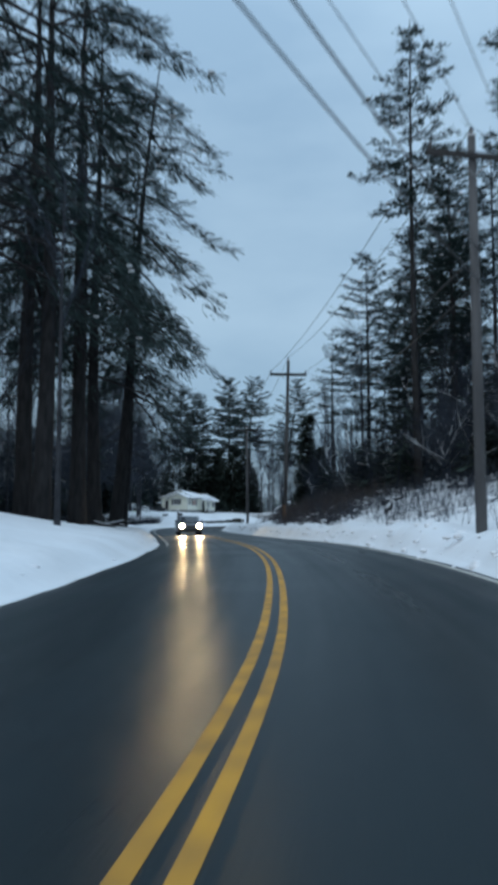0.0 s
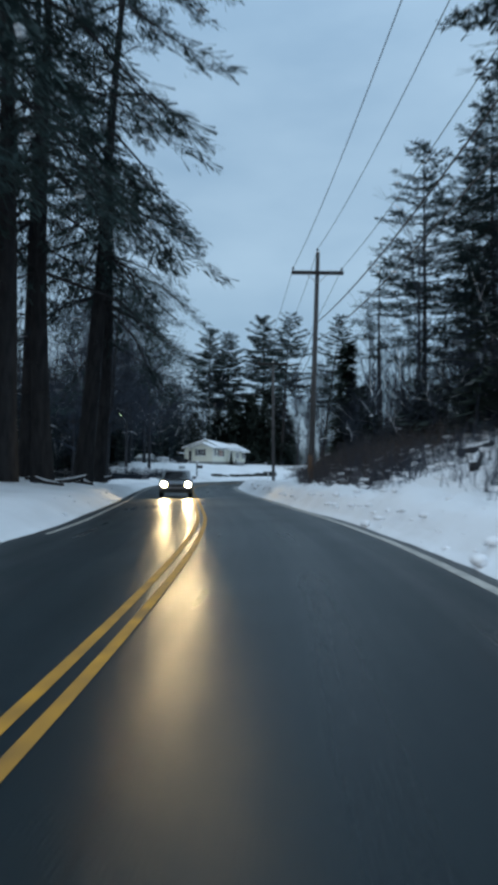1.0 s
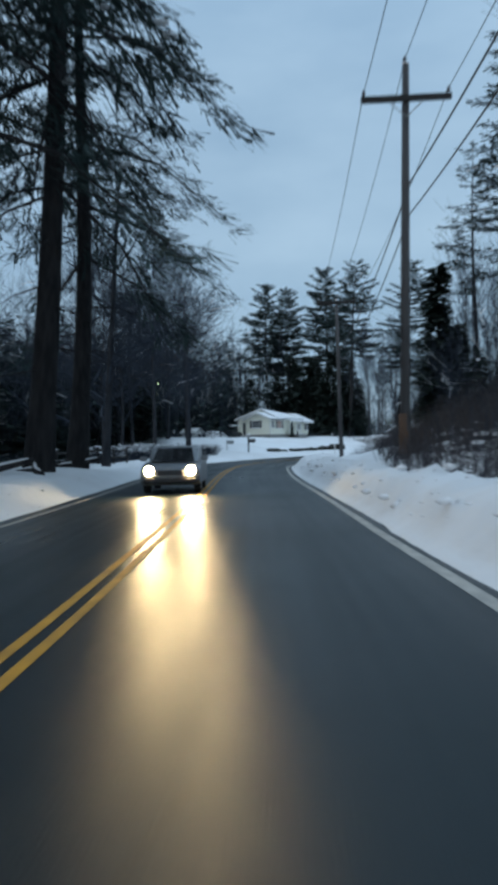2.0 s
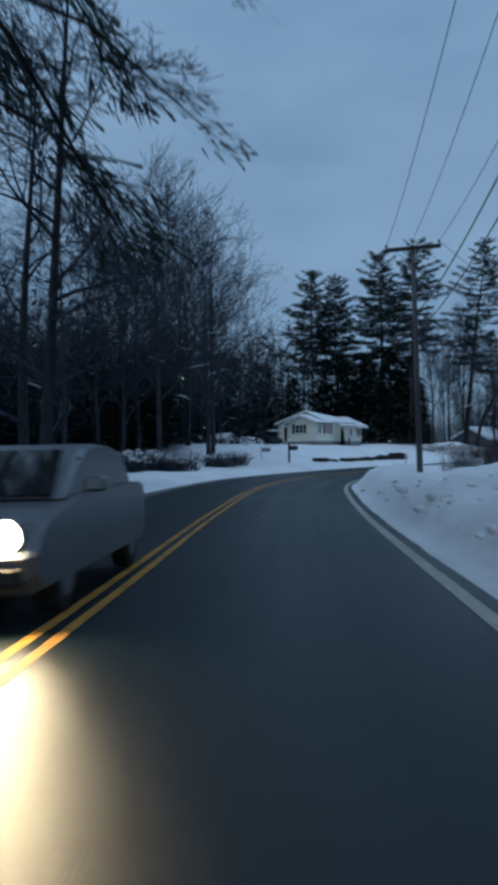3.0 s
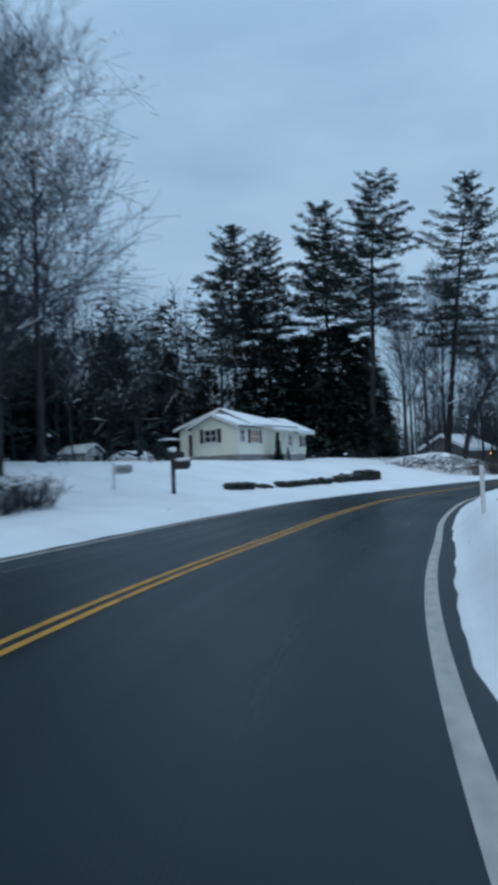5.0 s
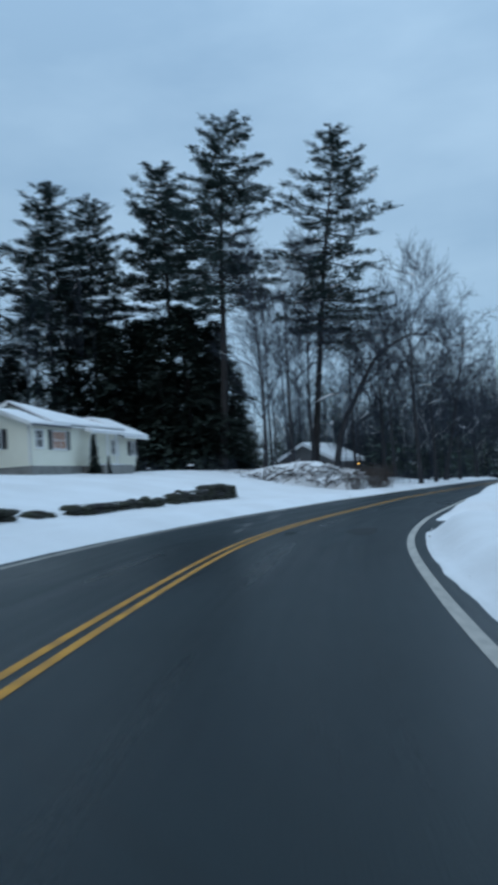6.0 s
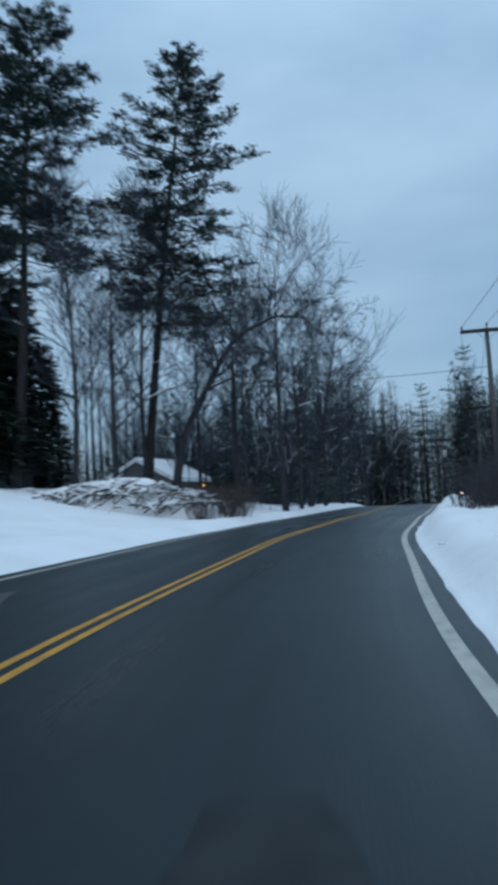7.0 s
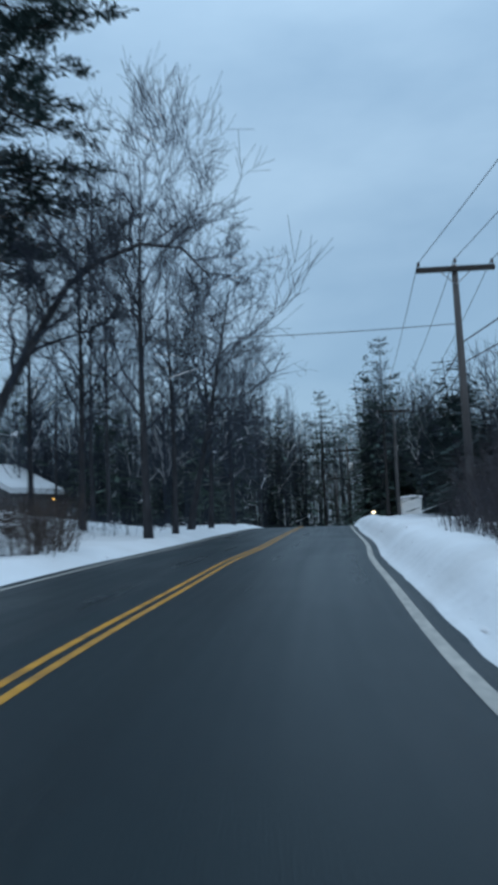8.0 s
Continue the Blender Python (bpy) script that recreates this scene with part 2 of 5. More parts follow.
class Build:
    """Collects vertices and faces for one mesh."""

    def __init__(self):
        self.v, self.f, self.m = [], [], []

    def add(self, vs, fs, mat=0):
        o = len(self.v)
        self.v.extend(tuple(p) for p in vs)
        self.f.extend(tuple(o + i for i in f) for f in fs)
        self.m.extend([mat] * len(fs))
        return self

    def box(self, c, size, rz=0.0, mat=0, bevel=0.0):
        x, y, z = (s / 2 for s in size)
        ca, sa = math.cos(rz), math.sin(rz)
        if bevel:
            b = bevel
            ring = [(-x + b, -y), (x - b, -y), (x, -y + b), (x, y - b), (x - b, y), (-x + b, y), (-x, y - b), (-x, -y + b)]
            k = [((1 if abs(px) < x else 1 - b / x), (1 if abs(py) < y else 1 - b / y)) for px, py in ring]
            vs = [(px * (1 - b / x), py * (1 - b / y), -z) for px, py in ring] + [(px, py, -z + b) for px, py in ring]
            vs += [(px, py, z - b) for px, py in ring] + [(px * (1 - b / x), py * (1 - b / y), z) for px, py in ring]
            fs = [tuple(range(7, -1, -1)), tuple(range(24, 32))]
            fs += [(r * 8 + i, r * 8 + (i + 1) % 8, (r + 1) * 8 + (i + 1) % 8, (r + 1) * 8 + i) for r in range(3) for i in range(8)]
        else:
            vs = [(a, b, d) for d in (-z, z) for a, b in ((-x, -y), (x, -y), (x, y), (-x, y))]
            fs = [(3, 2, 1, 0), (4, 5, 6, 7), (0, 1, 5, 4), (1, 2, 6, 5), (2, 3, 7, 6), (3, 0, 4, 7)]
        return self.add([(c[0] + a * ca - b * sa, c[1] + a * sa + b * ca, c[2] + d) for a, b, d in vs], fs, mat)

    def tube(self, path, radii, n=5, cap=True, mat=0):
        path = [Vector(p) for p in path]
        vs, fs = [], []
        for i, p in enumerate(path):
            d = (path[min(i + 1, len(path) - 1)] - path[max(i - 1, 0)])
            d = d.normalized() if d.length > 1e-6 else Vector((0, 0, 1))
            a = d.cross(Vector((0.31, 0.95, 0.05)) if abs(d.y) < 0.9 else Vector((1, 0, 0))).normalized()
            b = d.cross(a)
            r = radii[i] if hasattr(radii, "__len__") else radii
            for k in range(n):
                w = 2 * math.pi * k / n
                vs.append(p + a * (r * math.cos(w)) + b * (r * math.sin(w)))
        for i in range(len(path) - 1):
            for k in range(n):
                fs.append((i * n + k, i * n + (k + 1) % n, (i + 1) * n + (k + 1) % n, (i + 1) * n + k))
        if cap:
            fs += [tuple(range(n - 1, -1, -1)), tuple(range((len(path) - 1) * n, len(path) * n))]
        return self.add(vs, fs, mat)

    def lump(self, c, size, seed=0, n=8, rings=5, rough=0.25, half=False):
        """An uneven rounded lump: a stone, a snow cap or a heap."""
        rnd = random.Random(seed)
        off = Vector((rnd.uniform(0, 50), rnd.uniform(0, 50), rnd.uniform(0, 50)))
        vs, fs = [], []
        for i in range(rings + 1):
            a = math.pi * (i / rings) * (0.5 if half else 1.0)
            for k in range(n):
                w = 2 * math.pi * k / n
                d = Vector((math.sin(a) * math.cos(w), math.sin(a) * math.sin(w), math.cos(a)))
                s = 1 + rough * noise.noise(d * 1.4 + off)
                vs.append((c[0] + d.x * size[0] * s / 2, c[1] + d.y * size[1] * s / 2, c[2] + d.z * size[2] * s / 2 * (2 if half else 1)))
        for i in range(rings):
            for k in range(n):
                fs.append((i * n + k, (i + 1) * n + k, (i + 1) * n + (k + 1) % n, i * n + (k + 1) % n))
        return self.add(vs, fs)

    def mesh(self, name, mats, smooth=False):
        me = bpy.data.meshes.new(name)
        me.from_pydata(self.v, [], self.f)
        for m in mats if isinstance(mats, (list, tuple)) else [mats]:
            me.materials.append(m)
        if any(self.m):
            me.polygons.foreach_set("material_index", self.m)
        if smooth:
            me.polygons.foreach_set("use_smooth", [True] * len(me.polygons))
        me.update()
        return me


def part(name, b, mats, parent, label="", smooth=False):
    ob = new(name, b.mesh(name, mats, smooth) if isinstance(b, Build) else b)
    ob.parent = parent
    return tagged(ob, label)


def thing(name, label, category, at=(0, 0, 0), rz=0.0, group="", kind=""):
    ob = new(name)
    ob.empty_display_size = 0.2
    ob.matrix_basis = pose(*at, 0, 0, rz)
    return tagged(ob, label, category, group, kind)


# ---- the road's line and the lie of the land ----
LINE = [(-24.0, -130.0), (-14.0, -70.0), (-5.5, -25.0), (-1.65, -4.99), (-0.05, 5.01), (0.36, 11.0), (0.52, 17.0), (0.47, 23.0), (0.11, 31.0), (-0.64, 40.0), (-1.33, 45.5), (-2.52, 54.5),
        (-3.71, 63.0), (-4.82, 70.5), (-5.77, 78.01), (-6.41, 84.01), (-6.69, 90.0), (-6.53, 96.0), (-6.02, 101.52), (-5.27, 107.02), (-4.52, 113.02), (-3.47, 119.01), (-2.18, 124.99), (-0.53, 129.98),
        (1.07, 133.97), (4.25, 140.98), (7.23, 147.48), (11.03, 154.58), (14.44, 160.98), (17.94, 166.88), (26.6, 182.6), (38.0, 203.0), (48.0, 221.0), (60.0, 241.0), (74.0, 258.0), (94.0, 274.0), (125.0, 290.0), (170.0, 305.0)]
RISE = [(-130, -0.14), (0, -0.122), (8, -0.022), (16, 0.076), (24, 0.11), (32, 0.072), (40, 0.019), (48, -0.015), (56, -0.042), (64, -0.062), (72, -0.059), (80, -0.02), (88, 0.03), (96, 0.067), (104, 0.033), (112, -0.036), (120, -0.036), (128, 0.003), (136, 0.033), (144, 0.076), (152, 0.093), (160, 0.106), (168, 0.123), (196, 0.12), (205, -0.13), (220, -1.0), (250, -3.2), (370, -9)]
BANK = [(0, -0.004), (16, 0.02), (32, 0.029), (48, 0.018), (64, 0.009), (80, 0.003), (96, -0.013), (112, -0.034), (128, -0.024), (144, -0.013), (160, -0.011)]


def smooth_line(points, step=0.5):
    out = []
    for i in range(len(points) - 1):
        p = [np.array(points[min(max(i + k, 0), len(points) - 1)], float) for k in (-1, 0, 1, 2)]
        n = max(2, int(np.linalg.norm(p[2] - p[1]) / step))
        for j in range(n):
            t = j / n
            out.append(0.5 * (2 * p[1] + (p[2] - p[0]) * t + (2 * p[0] - 5 * p[1] + 4 * p[2] - p[3]) * t * t + (3 * p[1] - p[0] - 3 * p[2] + p[3]) * t ** 3))
    out.append(np.array(points[-1], float))
    return np.array(out)


AXIS = smooth_line(LINE)
for _ in range(30):
    AXIS[1:-1] = 0.25 * AXIS[:-2] + 0.5 * AXIS[1:-1] + 0.25 * AXIS[2:]
TAN = np.gradient(AXIS, axis=0)
TAN /= np.linalg.norm(TAN, axis=1)[:, None]
NOR = np.stack([TAN[:, 1], -TAN[:, 0]], 1)


EDGE = [(-130, 3.7), (0, 3.72), (16, 3.69), (32, 3.58), (48, 3.38), (64, 3.34), (80, 3.4), (96, 3.45), (112, 3.46), (128, 3.55), (144, 3.56), (160, 3.72), (400, 3.7)]
LEFT_EDGE = [(-130, 3.39), (64, 3.37), (80, 3.37), (96, 3.43), (112, 3.52), (128, 3.45), (144, 3.38), (160, 3.39), (400, 3.4)]


def edge(yc):
    """How far the right-hand white line lies from the centre line."""
    return float(np.interp(yc, [r[0] for r in EDGE], [r[1] for r in EDGE]))


def left_edge(yc):
    return float(np.interp(yc, [r[0] for r in LEFT_EDGE], [r[1] for r in LEFT_EDGE]))


def step01(t):
    t = min(1.0, max(0.0, t))
    return t * t * (3 - 2 * t)


def road_z(yc):
    return float(sum(np.interp(yc + k, [r[0] for r in RISE], [r[1] for r in RISE]) for k in (-5, -2.5, 0, 2.5, 5)) / 5)


def bank(yc, s):
    """How far the tilt of the carriageway lifts it, s metres to the right of its axis."""
    return float(np.interp(yc, [r[0] for r in BANK], [r[1] for r in BANK])) * min(5.0, max(-5.0, s))


def snow_edge(yc, right):
    """How far from the axis the ploughed snow begins."""
    return (edge(yc) + 0.22 + 0.06 * step01((yc - 80) / 40) if right else 3.78) + 0.14 * noise.noise((yc * 0.12, 3.0 * right, 0)) + 0.05 * noise.noise((yc * 0.9, 5.0 * right, 2))


def land(i, s):
    """Height of the snow at the axis sample i, s metres to the right."""
    x, y = AXIS[i] + NOR[i] * s
    yc = AXIS[i][1]
    e = abs(s) - snow_edge(yc, s > 0)
    z = road_z(yc) + bank(yc, s)
    if e < 0:
        return z - 0.06
    wob = noise.noise((x * 0.35, y * 0.35, 1.7)) * 0.16 + noise.noise((x * 1.1, y * 1.1, 4.2)) * 0.07
    soft = min(1.0, e / 1.2)
    if s > 0:
        woods = 1 - step01((yc - 66) / 26)
        low = 1 - 0.3 * step01((yc - 104) / 14) * (1 - step01((yc - 138) / 14))
        z += low * (0.55 * step01(e / 0.8) + 0.16 * step01(1 - abs(e - 1.2) / 0.9))
        z += woods * (0.31 * min(11.0, max(0.0, e - 2.6)) + 0.08 * max(0.0, e - 13.6)) + (1 - woods) * 0.03 * max(0, e - 2)
        z -= 0.35 * step01((e - 1.0) / 1.5) * step01((yc - 80) / 12) * (1 - step01((yc - 108) / 14))
        wob *= 1 + 1.4 * woods * step01((e - 0.6) / 1.5)
        wob += woods * (0.24 * noise.noise((x * 1.9, y * 1.9, 7.1)) + 0.12 * noise.noise((x * 5.1, y * 5.1, 2.2)))
        # the cleared mouth of a driveway
        gate = step01((yc - 127.2) / 0.7) * (1 - step01((yc - 130.9) / 0.7)) * (1 - step01((e - 6.0) / 3.0))
        flat = road_z(yc) + bank(yc, s) - 0.02
        z += (flat - z) * gate
        wob *= 1 - 0.92 * gate
    else:
        woods = 1 - step01((yc - 70) / 14)
        yard = step01((yc - 108) / 14) * (1 - step01((yc - 176) / 20))
        z += 0.30 * step01(e / 1.2) + woods * (0.25 * step01(e / 1.6) + (0.09 + 0.08 * (1 - step01((yc - 38) / 12))) * min(12.0, max(0.0, e - 1.5)))
        z += yard * (1.75 * step01((e - 2.0) / 11.5) + 0.45 * step01((e - 12.0) / 3) - 0.35 * step01((e - 17.5) / 5)) + (1 - woods) * (1 - yard) * 0.004 * max(0, e - 2)
        wob *= 1 - 0.65 * yard
    return z + wob * soft


def nearest(x, y):
    d = (AXIS[:, 0] - x) ** 2 + (AXIS[:, 1] - y) ** 2
    i = int(np.argmin(d))
    return i, float(np.dot(np.array([x, y]) - AXIS[i], NOR[i]))


def ground(x, y):
    i, s = nearest(x, y)
    return land(i, s)


def build_ground():
    steps = [-0.5, -0.03, 0.02, 0.12, 0.25, 0.42, 0.65, 0.95, 1.35, 1.85, 2.45, 3.2, 4.1, 5.1, 6.3, 7.7, 9.3, 11.2, 13.4, 16.2, 19.6, 24, 30, 38]
    rows = [i for i in range(len(AXIS)) if -60 < AXIS[i][1] < 255 or i % 8 == 0]
    vs, fs, n = [], [], 2 * len(steps) + 6
    for i in rows:
        for k in (-1500.0, -150.0):
            p = AXIS[i] + NOR[i] * -52
            vs.append((p[0] + k, p[1], land(i, -52)))
        near_l, near_r = snow_edge(AXIS[i][1], False), snow_edge(AXIS[i][1], True)
        for s in [-52] + [-near_l - e for e in steps[::-1]] + [near_r + e for e in steps] + [52]:
            p = AXIS[i] + NOR[i] * s
            vs.append((p[0], p[1], land(i, s)))
        for k in (150.0, 1500.0):
            p = AXIS[i] + NOR[i] * 52
            vs.append((p[0] + k, p[1], land(i, 52)))
    for far, row in ((-1500, vs[:n]), (1500, vs[-n:])):
        vs.extend((x, y + far, z) for x, y, z in row)
    r = len(rows)
    for i in range(r - 1):
        for k in range(n - 1):
            fs.append((i * n + k, i * n + k + 1, (i + 1) * n + k + 1, (i + 1) * n + k))
    for a, b in ((r, 0), (r - 1, r + 1)):
        fs.extend((a * n + k, a * n + k + 1, b * n + k + 1, b * n + k) for k in range(n - 1))
    ob = new("ground", Build().add(vs, fs).mesh("ground", SNOW, True))
    return tagged(ob, "snow-covered verge and forest floor beside the road", "ground", kind="structure")


def ribbon(name, s0, s1, z, mat, label, category, lo=-125, hi=300, wobble=0.0, parent=None, follow=0):
    vs, fs = [], []
    idx = [i for i in range(len(AXIS)) if lo < AXIS[i][1] < hi]
    for i in idx:
        w = wobble * noise.noise((AXIS[i][1] * 0.8, s0, 2.0))
        g = edge(AXIS[i][1]) if follow == 1 else -left_edge(AXIS[i][1]) if follow else 0.0
        for s in (s0 + g + w, s1 + g + w * 0.6):
            p = AXIS[i] + NOR[i] * s
            vs.append((p[0], p[1], road_z(AXIS[i][1]) + bank(AXIS[i][1], s) + z))
    fs = [(2 * k, 2 * k + 1, 2 * k + 3, 2 * k + 2) for k in range(len(idx) - 1)]
    me = Build().add(vs, fs).mesh(name, mat, True)
    layer = me.uv_layers.new(name="along")
    layer.data.foreach_set("uv", [c for f in fs for v in f for c in ((s1 if v % 2 else s0), (v // 2) * 0.5)])
    ob = new(name, me)
    if parent:
        ob.parent = parent
        return tagged(ob, label)
    return tagged(ob, label, category, kind="structure")


build_ground()
road = ribbon("road", -4.3, 4.3, 0.0, ASPHALT, "dark damp asphalt two-lane road with painted lines", "road")
ribbon("centre_line", -0.155, -0.055, 0.004, YELLOW, "worn yellow centre line", "", parent=road)
ribbon("centre_line", 0.055, 0.155, 0.004, YELLOW, "worn yellow centre line", "", parent=road)
ribbon("edge_line", -0.07, 0.08, 0.004, WHITE_LINE, "worn white edge line", "", parent=road, follow=1)
ribbon("edge_line", -0.06, 0.06, 0.004, WHITE_LINE, "worn white edge line", "", parent=road, follow=2, lo=36)


def road_patch(x, y, rx, ry, rz, mat, seed, label, lift=0.004, name="stain"):
    """A thin uneven stain or tar patch lying on the asphalt."""
    vs = []
    for ring in range(1, 5):
        for k in range(20):
            a = 6.2832 * k / 20
            q = ring / 4 * (1 + 0.32 * noise.noise((math.cos(a) * 1.6, math.sin(a) * 1.6, seed)))
            u, v = rx * q * math.cos(a), ry * q * math.sin(a)
            px, py = x + u * math.cos(rz) - v * math.sin(rz), y + u * math.sin(rz) + v * math.cos(rz)
            i, off = nearest(px, py)
            vs.append((px, py, road_z(AXIS[i][1]) + bank(AXIS[i][1], off) + lift))
    i, off = nearest(x, y)
    vs.append((x, y, road_z(AXIS[i][1]) + bank(AXIS[i][1], off) + lift))
    fs = [(80, k, (k + 1) % 20) for k in range(20)] + [(r * 20 + k, r * 20 + 20 + k, r * 20 + 20 + (k + 1) % 20, r * 20 + (k + 1) % 20) for r in range(3) for k in range(20)]
    part(name, Build().add(vs, fs), mat, road, label, True)


road_patch(0.95, 127.2, 0.4, 1.2, -0.25, TAR, 1.3, "dark tar stain")
road_patch(-0.75, 127.6, 0.14, 0.45, -0.2, TAR, 2.7, "dark tar stain")
road_patch(-1.5, 132.0, 0.16, 1.1, -0.15, SALT, 3.1, "pale dried salt stain")
road_patch(-0.4, 135.6, 0.2, 1.6, -0.2, SALT, 4.4, "pale dried salt stain")
road_patch(5.0, 127.4, 1.9, 1.3, -0.34, ASPHALT, 6.1, "bare asphalt at the mouth of a driveway", 0.008, "apron")
for k, (x, y, w, d) in enumerate(((4.7, 128.2, 0.7, 0.07), (4.9, 127.75, 0.8, 0.06), (4.5, 127.3, 0.5, 0.05), (4.8, 126.9, 0.9, 0.1), (4.2, 126.75, 0.4, 0.05), (5.3, 127.9, 0.6, 0.12))):
    road_patch(x, y, w, d, -0.3, SNOW, 7.0 + k, "thin streak of packed snow", 0.018, "snow_streak")
road_patch(-1.9, 129.3, 0.14, 0.9, -0.15, SALT, 5.2, "pale dried salt stain")

# ---- trees ----


def joined(*builds):
    """One mesh out of several, each with its own material slot."""
    out = Build()
    for k, b in enumerate(builds):
        out.add(b.v, b.f, k)
    return out


def pine_parts(seed, H, r0, start, spread, whorl, clumps, blades, droop=0.0, thin=0.0, lean=(0, 0), needle=0.34, snow=0.05, column=0.0):
    """A tall conifer: bare lower trunk with dead stubs, whorled limbs, and needle plumes on the outer limbs."""
    rnd = random.Random(seed)
    trunk, limbs, crown, flakes = Build(), Build(), Build(), Build()
    bend = [(rnd.uniform(-1, 1), rnd.uniform(-1, 1)) for _ in range(3)]

    def axis(t):
        w = 0.010 * H
        return Vector((lean[0] * t * H + w * bend[0][0] * math.sin(3 * t) + 0.5 * w * bend[1][0] * math.sin(7 * t),
                       lean[1] * t * H + w * bend[0][1] * math.sin(3 * t) + 0.5 * w * bend[1][1] * math.sin(7 * t), H * t))
    k = 14
    trunk.tube([axis(i / k) + Vector((0, 0, -0.5 if i == 0 else 0)) for i in range(k + 1)], [r0 * (1.25 if i == 0 else 1) * (1 - 0.96 * (i / k) ** 0.9) + 0.01 for i in range(k + 1)], 9)
    z = 0.10 * H
    while z < H * start:
        for _ in range(2):
            a, L = rnd.uniform(0, 6.283), rnd.uniform(0.5, 3.4)
            p = axis(z / H)
            d = Vector((math.cos(a) * L, math.sin(a) * L, rnd.uniform(-0.45, 0.1) * L))
            limbs.tube([p, p + d * 0.5 + Vector((0, 0, 0.06 * L)), p + d], [0.04, 0.022, 0.006], 3, False)
            for _ in range(4):
                q = p + d * rnd.uniform(0.3, 0.95)
                w = a + rnd.uniform(-0.9, 0.9)
                limbs.tube([q, q + Vector((math.cos(w), math.sin(w), rnd.uniform(-0.5, 0.2))) * rnd.uniform(0.2, 0.35) * L], [0.012, 0.004], 3, False)
        z += rnd.uniform(0.7, 1.6)
    z = H * start
    while z < H * 0.985:
        t = (z / H - start) / (1 - start)
        prof = (min(1.0, 0.6 + t * 1.6) * (1 - t) ** 0.66 + 0.04)
        prof = prof * (1 - column) + column * (1 - t ** 6)
        n = rnd.choice((4, 5, 5, 6))
        a0 = rnd.uniform(0, 6.283)
        for j in range(n):
            if rnd.random() < thin + 0.25 * math.sin(a0 * 2 + j):
                continue
            a = a0 + 6.283 * j / n + rnd.uniform(-0.3, 0.3)
            L = spread * prof * rnd.choice((0.5, 0.75, 0.9, 1.0, 1.15)) * rnd.uniform(0.85, 1.1)
            p0 = axis(z / H)
            up = -0.04 + 0.75 * t * t - droop
            tip = p0 + Vector((math.cos(a) * L, math.sin(a) * L, up * L + rnd.uniform(-0.2, 0.2)))
            mid = p0.lerp(tip, 0.5) + Vector((0, 0, (0.30 * droop - 0.06) * L))
            limbs.tube([p0, mid, tip], [0.012 * L + 0.012, 0.008 * L + 0.01, 0.006], 3, False)
            m = max(2, int(clumps * (L / spread) ** 0.8 + 0.5))
            for q in range(m):
                f = (0.42 + 0.60 * (q + rnd.random()) / m) if droop else 0.22 + 0.80 * (q + rnd.random()) / m
                c = (p0.lerp(mid, f * 2) if f < 0.5 else mid.lerp(tip, f * 2 - 1))
                side = rnd.uniform(-1, 1) * 0.30 * L * (1.2 - f)
                o = c
                c = c + Vector((-math.sin(a) * side, math.cos(a) * side, rnd.uniform(-0.03, 0.05) * L - droop * 0.5 * abs(side)))
                if abs(side) > 0.35:
                    limbs.tube([o - (tip - p0) * 0.06, c], [0.012, 0.005], 3, False)
                big = rnd.random()
                for _ in range(blades):
                    w = a + (0.5 if side > 0 else -0.5) * (0.6 if droop else 1) + rnd.gauss(0, 0.4 if droop else 0.75)
                    el = rnd.uniform(-0.25, 0.6) - droop * 1.1
                    ln = needle * rnd.uniform(0.7, 1.9) * (1.15 if droop else 1.0) * (0.7 + 0.6 * big) * (1 - 0.4 * t)
                    d = Vector((math.cos(w) * math.cos(el), math.sin(w) * math.cos(el), math.sin(el))) * ln
                    o = c + Vector((rnd.uniform(-1, 1), rnd.uniform(-1, 1), rnd.uniform(-0.3, 0.3))) * needle * 1.15 * (1 - 0.5 * t)
                    sd = Vector((-d.y, d.x, rnd.uniform(-0.6, 0.6) * ln)).normalized() * ln * rnd.uniform(0.08, 0.17) * (0.5 if droop else 1.0)
                    if rnd.random() < 0.5:
                        crown.add((o, o + d - sd, o + d + sd), ((0, 1, 2),))
                    else:
                        crown.add((o - sd, o + sd, o + d), ((0, 1, 2),))
                if rnd.random() < snow:
                    o = c + Vector((0, 0, 0.12))
                    s = rnd.uniform(0.12, 0.3)
                    flakes.lump(o, (s * 2.0, s * 1.5, s * 0.5), rnd.random(), 5, 3)
        z += whorl * rnd.uniform(0.75, 1.25) * (1 - 0.35 * t)
    return [("trunk", trunk, PINE_BARK), ("crown", joined(limbs, crown, flakes), [PINE_BARK, NEEDLE, SNOW])]


